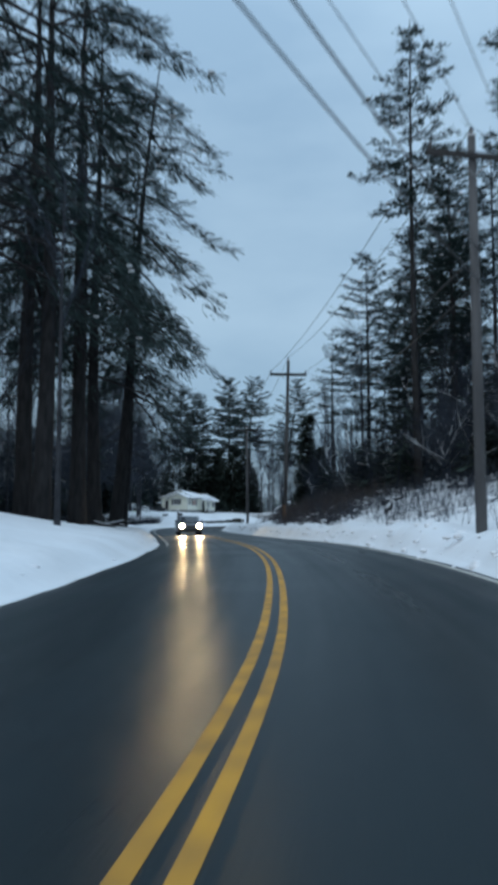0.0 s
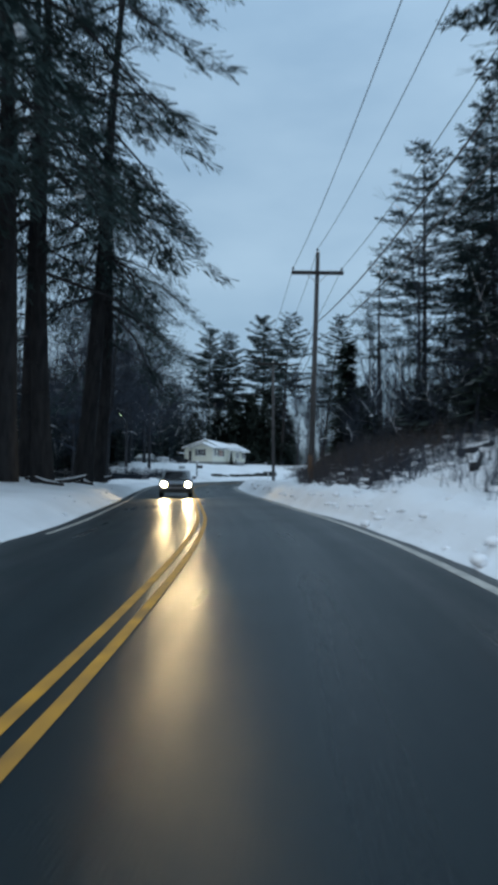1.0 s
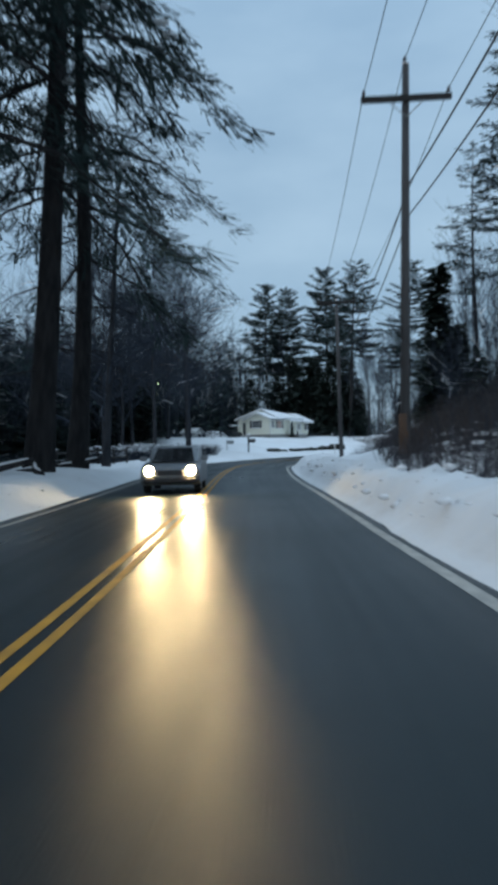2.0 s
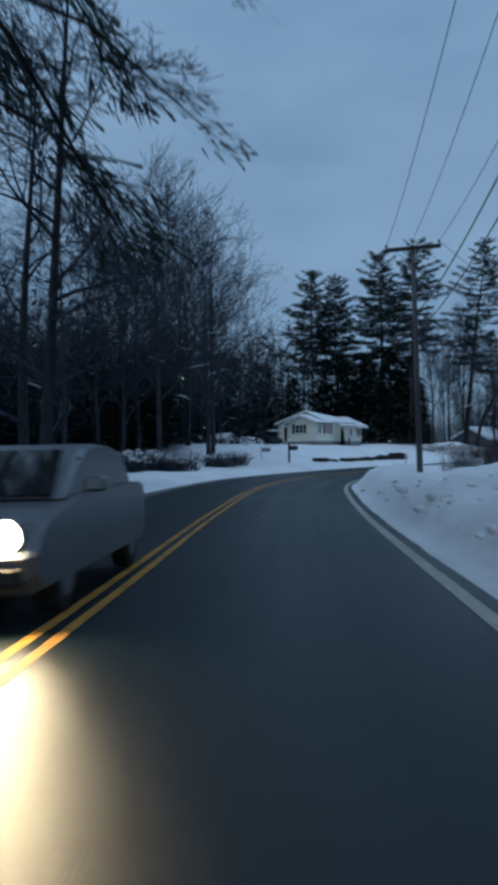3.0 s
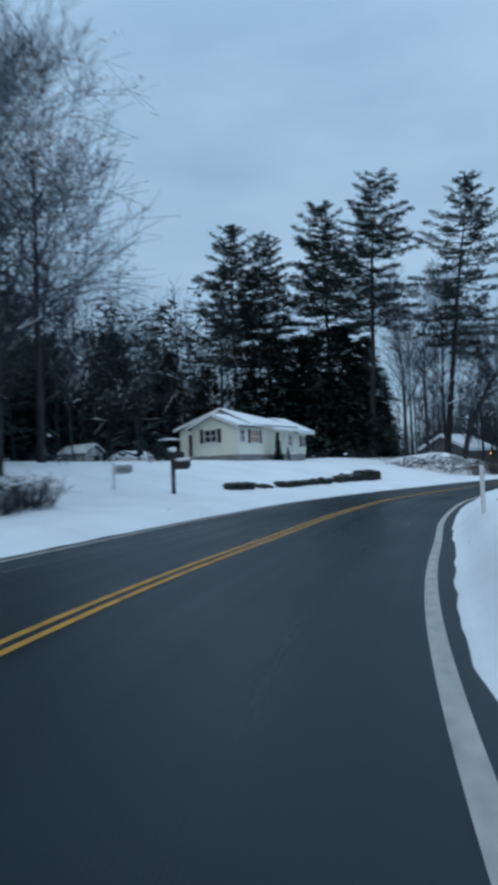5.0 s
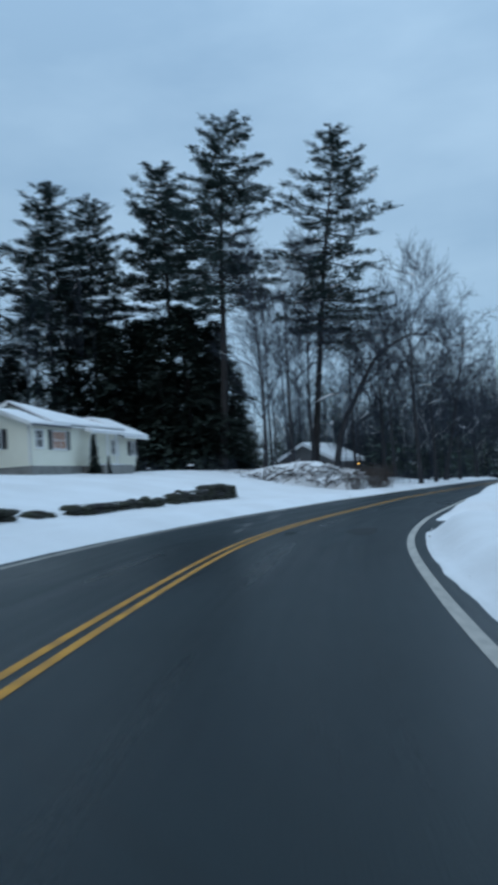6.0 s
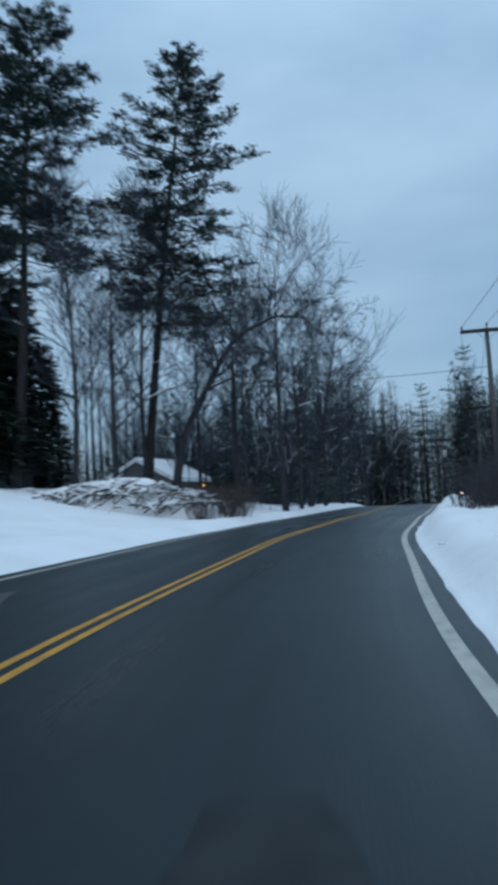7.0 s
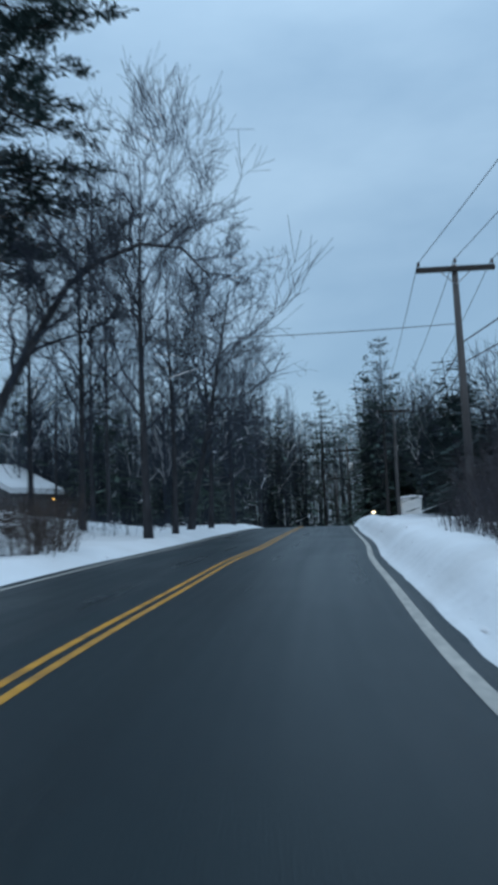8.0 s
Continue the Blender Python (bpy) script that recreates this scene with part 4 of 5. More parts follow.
def undergrowth(count, box, lo, hi, side, seed, height, mat, label, snow=0.3):
    """Countless bare stems along the wood's edge."""
    rnd = random.Random(seed)
    b = Build()
    n = 0
    while n < count:
        x, y = rnd.uniform(box[0], box[2]), rnd.uniform(box[1], box[3])
        i, s = nearest(x, y)
        if not lo < s * side < hi or (x - 48) ** 2 + (y - 201) ** 2 < 64:
            continue
        n += 1
        z = land(i, s)
        for _ in range(12):
            a, h = rnd.uniform(0, 6.283), height * rnd.uniform(0.15, 1.15)
            o = Vector((x + rnd.uniform(-0.5, 0.5), y + rnd.uniform(-0.5, 0.5), z - 0.05))
            t = o + Vector((math.cos(a) * 0.45 * h, math.sin(a) * 0.45 * h, h))
            w = Vector((-math.sin(a), math.cos(a), 0)) * 0.011
            k = o.lerp(t, 0.55) + Vector((rnd.uniform(-1, 1), rnd.uniform(-1, 1), 0)) * 0.12 * h
            b.add((o - w, o + w, k + w * 0.7, k - w * 0.7, t), ((0, 1, 2, 3), (3, 2, 4)), 0)
            for _ in range(3):
                m = o.lerp(k, rnd.uniform(0.5, 1.0)) if rnd.random() < 0.4 else k.lerp(t, rnd.uniform(0.0, 0.8))
                f = m + Vector((rnd.uniform(-1, 1), rnd.uniform(-1, 1), rnd.uniform(-0.1, 0.9))) * 0.35 * h
                b.add((m - w * 0.7, m + w * 0.7, f), ((0, 1, 2),), 0)
        if rnd.random() < snow:
            s = rnd.uniform(0.2, 0.5)
            b.m, k = b.m, len(b.f)
            b.lump((x + rnd.uniform(-0.4, 0.4), y + rnd.uniform(-0.4, 0.4), z + rnd.uniform(0.02, 0.3) * height), (s * 1.1, s * 0.8, s * 0.32), rnd.random(), 6, 3)
            b.m[k:] = [1] * (len(b.f) - k)
    ob = new("undergrowth", b.mesh("undergrowth", [mat, SNOW]))
    tagged(ob, label, "undergrowth", kind="stuff")


undergrowth(430, (4, 10, 40, 105), 6.8, 22, 1, 1, 1.5, TWIG, "tangled grey undergrowth with snow on the slope", 0.8)
undergrowth(330, (3, 52, 22, 100), 6.8, 13, 1, 2, 1.5, BRUSH, "tangled brown brush below the cedar", 0.22)
undergrowth(230, (4, 26, 26, 72), 6.3, 15, 1, 7, 1.15, TWIG, "low grey brush poking through the snow", 0.9)
undergrowth(300, (-45, 15, -8, 100), 11, 30, -1, 3, 1.1, TWIG, "thin bare undergrowth between the pines", 0.3)
undergrowth(260, (8, 120, 50, 166), 9.0, 17, 1, 4, 1.7, DARK_BRUSH, "dark brush above the snow bank", 0.03)
undergrowth(300, (14, 149, 44, 163), 6.3, 12, 1, 8, 1.3, DARK_BRUSH, "dark brush at the top of the snow bank", 0.05)
undergrowth(260, (-40, 165, 45, 225), 6.5, 26, -1, 5, 1.2, TWIG, "thin bare undergrowth in the woods", 0.35)
undergrowth(160, (-50, 95, -14, 160), 17, 34, -1, 6, 1.3, TWIG, "thin bare undergrowth in the woods", 0.3)

undergrowth(330, (2.5, 50, 14, 92), 5.6, 9.5, 1, 9, 1.0, DARK_BRUSH, "dark tangled brush behind the snow bank", 0.06)

# ---- poles and wires ----


def utility_pole(x, y, h, arm_z, arm_len=2.6, rz=0.0, lean=0.0, band=False, can=False):
    z = ground(x, y)
    ob = thing("utility_pole", "weathered wooden utility pole with crossarm and wires", "utility pole", (x, y, z), rz, "poles along the road")
    top = Vector((lean * h, 0, h))
    part("pole", Build().tube([(0, 0, -0.6), top * 0.5, top], [0.17, 0.15, 0.115], 12), POLE_WOOD, ob, smooth=True)
    if arm_z:
        ax = lean * arm_z
        arm = part("crossarm", Build().box((ax, -0.16, arm_z), (arm_len, 0.13, 0.21), bevel=0.015), ARM_WOOD, ob)
        for s in (-1, 1):
            part("brace", Build().tube([(ax + s * 0.62, -0.16, arm_z - 0.05), (ax, -0.14, arm_z - 0.62)], 0.018, 5), METAL, ob)
        for px in (-arm_len / 2 + 0.1, arm_len / 2 - 0.1, 0.0):
            b = Build()
            pz = arm_z + 0.06 if px else max(h, arm_z + 0.06)
            yy = -0.16 if px else (0.0 if h > arm_z + 0.2 else -0.16)
            b.tube([(ax + px, yy, pz), (ax + px, yy, pz + 0.10), (ax + px, yy, pz + 0.12), (ax + px, yy, pz + 0.26)], [0.02, 0.02, 0.07, 0.045], 8)
            part("insulator", b, PORCELAIN, ob)
    if can:
        part("transformer", Build().tube([(0.36, -0.1, h * 0.70), (0.36, -0.1, h * 0.70 + 0.06), (0.36, -0.1, h * 0.70 + 0.9), (0.36, -0.1, h * 0.70 + 1.0)], [0.2, 0.26, 0.26, 0.15], 12), SHED_WHITE, ob, "pale grey transformer can", True)
    if band:
        part("guard", Build().tube([(0, 0, 0.15), (0, 0, 1.5)], 0.182, 12), HEADLIT_BROWN, ob, "brown guard round the base, tinted with headlight orange", True)
    part("snow_cap", Build().lump((top.x, top.y, h + 0.02), (0.26, 0.26, 0.12), 3), SNOW, ob)
    return ob


POLES = [(-13.5, -16.5, 12.0, 11.3, 0, 0), (6.7, 23.2, 11.9, 11.2, 10, 0), (2.85, 64.0, 13.2, 12.0, 4, 0.025), (-0.15, 99.0, 12.3, 12.1, -6, -0.01), (26.0, 165.3, 9.85, 9.7, -26, -0.015), (49.0, 205.2, 10.7, 10.2, -27, 0), (55.3, 225.3, 10.5, 9.8, -30, 0), (74, 262, 11, 10.3, -15, 0)]
for k, (x, y, h, az, rz, le) in enumerate(POLES):
    utility_pole(x, y, h, az, 3.0, rz, le, band=(k == 2), can=(k == 6))


def wire(name, a, b, sag, r, label):
    a, b = Vector(a), Vector(b)
    pts = [a.lerp(b, i / 24) - Vector((0, 0, sag * 4 * (i / 24) * (1 - i / 24))) for i in range(25)]
    mid = a.lerp(b, 0.5)
    ob = new(name, Build().tube([p - mid for p in pts], r, 5).mesh(name, CABLE, True))
    ob.matrix_basis = Matrix.Translation(mid)
    return tagged(ob, label, "wire", "overhead wires")


def pole_point(k, off, f, h=None):
    x, y, H, az, rz, le = POLES[k]
    zz = h if h is not None else az + 0.3
    w = radians(rz)
    return (x + math.cos(w) * (off + le * zz), y + math.sin(w) * (off + le * zz), ground(x, y) + zz)


for k in range(len(POLES) - 1):
    wire("power_line", pole_point(k, -1.4, 0), pole_point(k + 1, -1.4, 0), 0.7, 0.014, "thin black power line between poles")
    wire("power_line", pole_point(k, 0.0, 0, POLES[k][2] + 0.25), pole_point(k + 1, 0.0, 0, POLES[k + 1][2] + 0.25), 0.8, 0.014, "thin black power line between poles")
    wire("power_line", pole_point(k, 1.4, 0), pole_point(k + 1, 1.4, 0), 0.75, 0.014, "thin black power line between poles")
    wire("telephone_cable", pole_point(k, 0.15, 0, POLES[k][2] * 0.70), pole_point(k + 1, 0.15, 0, POLES[k + 1][2] * 0.70), 0.7, 0.026, "thick black telephone cable between poles")
    wire("telephone_cable", pole_point(k, 0.15, 0, POLES[k][2] * 0.62), pole_point(k + 1, 0.15, 0, POLES[k + 1][2] * 0.62), 0.8, 0.022, "thick black telephone cable between poles")
wire("service_cable", pole_point(4, 0, 0, 7.6), (-2.0, 176.0, 9.0), 0.6, 0.016, "black service cable crossing the road to the woods")

# ---- the house ----


def small_house(O, angle, z0):
    """Long low cream house: u runs along its front away from the near gable end, v back from the front."""
    h = thing("house", "cream-sided single-storey house with snow on its roof", "house", (O[0], O[1], z0), angle)
    L, W, D, E, S = 12.3, 4.1, 6.9, 2.9, 2.4
    t, low = 0.14, 0.66

    def wall(p, q, z1, z2, holes):
        """A wall of real thickness from p to q with openings (from, to, bottom, top)."""
        p, q = Vector((*p, 0)), Vector((*q, 0))
        d = (q - p).normalized()
        n = Vector((-d.y, d.x, 0)) * t
        ln = (q - p).length
        walls = Build()
        xs = sorted({0, ln, *[a for a, *_ in holes], *[b for _, b, *_ in holes]})
        for a, b in zip(xs, xs[1:]):
            cuts = [(z1, z2)]
            for ha, hb, hz0, hz1 in holes:
                if ha <= a + 1e-6 and hb >= b - 1e-6:
                    cuts = [(z1, hz0), (hz1, z2)]
            for c0, c1 in cuts:
                if c1 - c0 < 0.01:
                    continue
                A, B = p + d * a, p + d * b
                walls.add([(c.x, c.y, zz) for zz in (c0, c1) for c in (A, B, B + n, A + n)], ((3, 2, 1, 0), (4, 5, 6, 7), (0, 1, 5, 4), (1, 2, 6, 5), (2, 3, 7, 6), (3, 0, 4, 7)))
        at, keys = {}, []
        for v in walls.v:
            keys.append(at.setdefault(tuple(round(c, 4) for c in v), len(at)))
        part("wall", Build().add(list(at), [tuple(keys[k] for k in f) for f in walls.f]), SIDING, h)
    front = [(0.45, 1.2, 1.65, 2.6), (2.1, 3.5, 1.6, 2.6), (6.1, 7.0, low, 2.3), (8.75, 9.65, 1.4, 2.3), (11.35, 11.95, 1.4, 2.25)]
    wall((0, W), (0, 0), low, E, [(W - 2.95, W - 1.8, 1.7, 2.68)])
    wall((0, 0), (L, 0), low, E - 0.3, [(a, b, c, min(d, E - 0.3)) for a, b, c, d in front])
    wall((0, 0.002), (9.4, 0.002), E - 0.3, E, [])
    wall((L, 0), (L, 4.2), low, E - 0.4, [])
    wall((S, D), (S, W), low, E, [(0.9, 1.75, low, 2.55)])
    wall((L, 4.2), (9.4, 4.2), low, E - 0.4, [])
    wall((9.4, 4.2), (9.4, D), low, E, [])
    wall((9.4, D), (S, D), low, E, [])
    wall((S, W), (0, W), low, E, [])
    lap = Build()
    for k in range(16):
        z = 0.7 + k * 0.14
        for a, b in ((0, 1.7), (3.05, W)):
            lap.box((-0.012, (a + b) / 2, z), (0.02, b - a, 0.018))
        for a, b in ((0.0, 0.38), (1.27, 1.7), (3.95, 6.0), (7.1, 8.3), (10.1, 11.2)):
            if z < E - 0.4:
                lap.box(((a + b) / 2, -0.012, z), (b - a, 0.02, 0.018))
    tagged(part("siding_edge", lap, SIDING, h), kind="stuff")
    for u in (0.0, L):
        part("corner_board", Build().box((u + (-0.014 if u == 0 else 0.014), 0.05, 1.76), (0.03, 0.11, 2.1 if u == 0 else 1.8)), TRIM, h)

    def gable(u0, v0, v1, vr, ze, zr):
        part("gable", Build().add([(u0, v0, ze), (u0, v1, ze), (u0, vr, zr), (u0 + t, v0, ze), (u0 + t, v1, ze), (u0 + t, vr, zr)], ((0, 2, 1), (3, 4, 5), (0, 1, 4, 3), (1, 2, 5, 4), (2, 0, 3, 5))), SIDING, h)
    gable(-0.001, 0, W, W / 2, E, E + 0.86)
    gable(S - 0.001, 0.4, D, 2.75, E, E + 1.38)
    foot = Build().box((1.2, W / 2, 0.13), (2.34, W - 0.06, 1.06)).box((5.9, D / 2, 0.13), (7.0, D - 0.06, 1.06)).box((10.84, 2.1, 0.13), (2.86, 4.14, 1.06))
    part("foundation", foot, CONCRETE, h, "grey block foundation")

    def slab(name, mat, corners, th, label=""):
        """A roof slope from its four corners, given thickness upwards."""
        b = Build().add(list(corners) + [(x, y, z + th) for x, y, z in corners], ((3, 2, 1, 0), (4, 5, 6, 7), (0, 1, 5, 4), (1, 2, 6, 5), (2, 3, 7, 6), (3, 0, 4, 7)))
        return part(name, b, mat, h, label)

    def roof(u0, u1, v0, v1, vr, ze, zr, fall, thick, label):
        for va in (v0, v1):
            slab("roof", SHINGLE, [(u0, va, ze), (u1, va, ze), (u1, vr, zr - fall), (u0, vr, zr)], 0.10, "dark shingle roof")
            o = 0.04 if va < vr else -0.04
            slab("roof_snow", SNOW, [(u0 + 0.05, va + o, ze + 0.11), (u1 - 0.02, va + o, ze + 0.11), (u1 - 0.02, vr, zr - fall + 0.11), (u0 + 0.05, vr, zr + 0.11)], thick, label)
    roof(-0.35, 3.6, -0.35, W + 0.35, W / 2, E - 0.14, E + 0.84, 0.0, 0.10, "thin snow lying on the roof")
    roof(S - 0.35, 10.2, -0.25, D + 0.35, 2.75, E - 0.02, E + 1.42, 0.55, 0.13, "snow lying on the roof")
    # the lower wing with its hipped end
    zr, ze, ue = 3.62, 2.42, L + 0.55
    for va, vb in ((-0.6, 1.7), (4.6, 2.3)):
        slab("roof", SHINGLE, [(9.3, va, ze), (ue, va, ze), (11.7, vb, zr), (9.3, vb, zr)], 0.10, "dark shingle roof")
        slab("roof_snow", SNOW, [(9.35, va, ze + 0.11), (ue + 0.03, va, ze + 0.11), (11.75, vb, zr + 0.11), (9.35, vb, zr + 0.11)], 0.22, "thick snow lying on the roof")
    slab("roof", SHINGLE, [(ue, -0.6, ze), (ue, 4.6, ze), (11.7, 2.3, zr), (11.7, 1.7, zr)], 0.10, "dark shingle roof")
    slab("roof_snow", SNOW, [(ue + 0.03, -0.6, ze + 0.11), (ue + 0.03, 4.6, ze + 0.11), (11.72, 2.3, zr + 0.11), (11.72, 1.7, zr + 0.11)], 0.22, "thick snow lying on the roof")
    slab("roof_snow", SNOW, [(9.35, 1.68, zr + 0.10), (11.75, 1.68, zr + 0.10), (11.75, 2.32, zr + 0.10), (9.35, 2.32, zr + 0.10)], 0.24, "thick snow lying on the roof")
    # rake boards along both slopes of the near gables, and eaves
    for va in (-0.36, W + 0.36):
        slab("rake_board", TRIM, [(-0.37, va, E - 0.18), (-0.34, va, E - 0.18), (-0.34, W / 2, E + 0.80), (-0.37, W / 2, E + 0.80)], 0.2, "white rake board")
    slab("rake_board", TRIM, [(S - 0.38, D + 0.36, E - 0.08), (S - 0.35, D + 0.36, E - 0.08), (S - 0.35, 2.75, E + 1.36), (S - 0.38, 2.75, E + 1.36)], 0.2, "white rake board")
    part("gutter", Build().box((6.3, -0.29, E - 0.05), (5.6, 0.08, 0.10), bevel=0.01), TRIM, h, "white gutter")
    part("gutter", Build().box((11.1, -0.64, 2.46), (3.5, 0.08, 0.10), bevel=0.01), TRIM, h, "white gutter")
    part("side_door", Build().box((S - 0.02, D - 1.33, 1.6), (0.06, 0.8, 1.86), bevel=0.01), SHUTTER, h, "dark side door")
    stoop = part("stoop", Build().box((S - 0.6, D - 1.33, 0.36), (1.1, 1.3, 0.6), bevel=0.02), CONCRETE, h, "low concrete stoop")
    part("stoop_snow", Build().lump((S - 0.6, D - 1.33, 0.66), (1.1, 1.3, 0.08), 4, 12, 4, 0.1, True), SNOW, stoop)
    # windows: frame, sill, panes, shutters

    def window(u, v, w, z0w, z1w, facing, shutters=True, glass=GLASS, mull=1):
        """facing 0: in the near gable wall; 1: in the front wall."""
        hgt, zc = z1w - z0w, (z0w + z1w) / 2
        P = (lambda a, d, z: (d, v + a, z)) if facing == 0 else (lambda a, d, z: (u + a, d, z))
        size = (lambda a, d, z: (d, a, z)) if facing == 0 else (lambda a, d, z: (a, d, z))
        win = part("window", Build().box(P(0, 0.08, zc), size(w, 0.02, hgt)), glass, h)
        fr = Build()
        for a in (-w / 2, w / 2):
            fr.box(P(a, 0.0, zc), size(0.07, 0.10, hgt + 0.14))
        for z in (z0w, z1w, zc):
            fr.box(P(0, 0.02 if z == zc else 0.0, z), size(w, 0.06 if z == zc else 0.10, 0.05 if z == zc else 0.07))
        for k in range(1, mull + 1):
            fr.box(P(-w / 2 + w * k / (mull + 1), 0.03, zc), size(0.035, 0.05, hgt))
        part("frame", fr, TRIM, win, "white window frame")
        part("sill", Build().box(P(0, -0.04, z0w - 0.06), size(w + 0.14, 0.12, 0.04)), TRIM, win)
        if shutters:
            for a in (-1, 1):
                b = Build().box(P(a * (w / 2 + 0.22), -0.02, zc), size(0.34, 0.03, hgt + 0.1))
                for k in range(9):
                    b.box(P(a * (w / 2 + 0.22), -0.04, z0w + hgt * (k + 0.5) / 9), size(0.28, 0.02, 0.05))
                part("shutter", b, SHUTTER, win, "black louvred shutter")
    window(0, 2.375, 1.15, 1.7, 2.68, 0, mull=1)
    window(0.825, 0, 0.75, 1.65, 2.6, 1, False)
    window(2.8, 0, 1.4, 1.6, 2.6, 1, True, CURTAIN, 2)
    window(9.2, 0, 0.9, 1.4, 2.3, 1, False)
    window(11.65, 0, 0.6, 1.4, 2.25, 1, True)
    door = part("door", Build().box((6.55, 0.03, 1.48), (0.88, 0.05, 1.62), bevel=0.01), TRIM, h, "white front door")
    part("door_pane", Build().box((6.55, -0.002, 1.75), (0.5, 0.02, 0.8)), GLASS, door)
    part("door_handle", Build().tube([(6.88, 0.0, 1.4), (6.88, -0.06, 1.4), (6.80, -0.07, 1.4)], 0.015, 6), METAL, door)
    porch = part("porch", Build().box((7.0, -0.75, 0.36), (3.4, 1.5, 0.56)), CONCRETE, h, "low porch slab under snow")
    part("porch_snow", Build().lump((7.0, -0.75, 0.64), (3.4, 1.6, 0.10), 4, 12, 4, 0.1, True), SNOW, porch)
    for u in (5.6, 7.4, 8.5):
        part("porch_post", Build().box((u, -0.5, 1.62), (0.12, 0.12, 2.0), bevel=0.015), TRIM, h)
    slab("porch_roof", TRIM, [(5.2, -0.75, 2.56), (9.3, -0.75, 2.56), (9.3, -0.2, 2.74), (5.2, -0.2, 2.74)], 0.08, "white porch roof edge")
    slab("porch_roof_snow", SNOW, [(5.2, -0.76, 2.645), (9.3, -0.76, 2.645), (9.3, -0.2, 2.825), (5.2, -0.2, 2.825)], 0.12)
    part("chimney_pipe", Build().tube([(8.4, 4.4, 3.4), (8.4, 4.4, 4.5)], 0.1, 8), METAL, h)
    return h


HOUSE_O, HOUSE_A = (-11.55, 150.67), 67.3
small_house(HOUSE_O, HOUSE_A, 2.31)

# ---- the yard ----


def shrub(seed, h, w, stems, mat, snow):
    rnd = random.Random(seed)
    st, caps = Build(), Build()
    for _ in range(stems):
        a, r = rnd.uniform(0, 6.283), rnd.uniform(0, 0.35) * w
        o = Vector((math.cos(a) * r, math.sin(a) * r, -0.1))
        t = o + Vector((math.cos(a) * w * 0.45 * rnd.random(), math.sin(a) * w * 0.45 * rnd.random(), h * rnd.uniform(0.6, 1.05)))
        m = o.lerp(t, 0.5) + Vector((rnd.uniform(-.1, .1), rnd.uniform(-.1, .1), 0))
        st.tube([o, m, t], [0.016, 0.010, 0.004], 3, False)
        for _ in range(6):
            q = o.lerp(t, rnd.uniform(0.15, 0.95))
            st.tube([q, q + Vector((rnd.uniform(-1, 1), rnd.uniform(-1, 1), rnd.uniform(-0.2, 0.8))) * 0.28 * h], [0.007, 0.003], 3, False)
        if rnd.random() < snow:
            for _ in range(3):
                s = rnd.uniform(0.05, 0.15)
                q = o.lerp(t, rnd.uniform(0.84, 1.02)) + Vector((rnd.uniform(-.2, .2), rnd.uniform(-.2, .2), 0))
                caps.lump(q, (s * 2.2, s * 1.6, s * 0.45), rnd.random(), 7, 4, 0.8)
    return joined(st, caps), [mat, SNOW]


SHRUBS = [shrub(k, 1.25, 2.3, 115, TWIG, 0.22)[0].mesh("bush", [TWIG, SNOW]) for k in range(3)]
DARK_BUSHES = [shrub(20 + k, 2.3, 2.6, 60, DARK_BRUSH, 0.0)[0].mesh("bush", [DARK_BRUSH, SNOW]) for k in range(3)]
BUSHES = [shrub(10 + k, 2.3, 2.6, 60, BRUSH, 0.0)[0].mesh("bush", [BRUSH, SNOW]) for k in range(3)]


def set_shrub(kind, k, x, y, s, label, group):
    ob = thing("shrub", label, "shrub", (x, y, ground(x, y)), k * 77.0, group)
    ob.scale = (s, s, s)
    p = new("bush", kind[k % 3])
    p.parent = ob
    return ob


for k in range(13):
    t = k / 12
    set_shrub(SHRUBS, k, -17.3 + 2.5 * t + 0.35 * math.sin(k * 2.3), 90.5 + 13.2 * t, 0.85 + 0.25 * math.sin(k * 1.7), "leafless snow-capped shrub in the roadside hedge", "hedge")
for k, (x, y, s) in enumerate(((-14.7, 111.6, 0.85), (-14.1, 112.9, 1.0), (-13.4, 114.3, 0.9))):
    set_shrub(SHRUBS, k, x, y, s, "leafless shrub at the edge of the yard", "yard shrubs")
for k, (x, y, s) in enumerate(((14.9, 149.6, 0.8), (17.3, 152.2, 0.85), (18.9, 154.6, 0.9), (21.9, 157.8, 0.9), (23.0, 159.4, 0.95), (25.2, 161.4, 1.0), (17.8, 150.8, 1.2), (20.2, 154.6, 1.25), (23.5, 160.0, 1.3), (27.5, 167.0, 1.0),
                              (26.5, 162.0, 1.3), (5.4, 66.5, 0.7), (6.6, 70.0, 0.9), (7.4, 74.5, 1.0), (6.0, 78.0, 0.8), (8.6, 66.0, 1.0), (1.4, 98.6, 0.5), (2.3, 99.7, 0.55), (3.2, 98.7, 0.6), (2.4, 101.2, 0.6), (4.0, 100.5, 0.7), (6.0, 104.0, 1.0))):
    set_shrub(DARK_BUSHES, k, x, y, s, "dark leafless roadside bush in the snow", "roadside bushes")
for k, (x, y, s) in enumerate(((7.9, 161.9, 0.75), (9.5, 162.9, 0.8), (10.4, 164.7, 0.8), (6.6, 168.6, 0.7), (8.4, 168.3, 0.75), (7.4, 170.4, 0.6), (5.2, 170.6, 0.6), (9.6, 170.6, 0.65), (10.6, 168.6, 0.8), (4.4, 167.4, 0.7))):
    set_shrub(BUSHES, k, x, y, s, "rusty brown bush beside the brush heap", "roadside bushes")


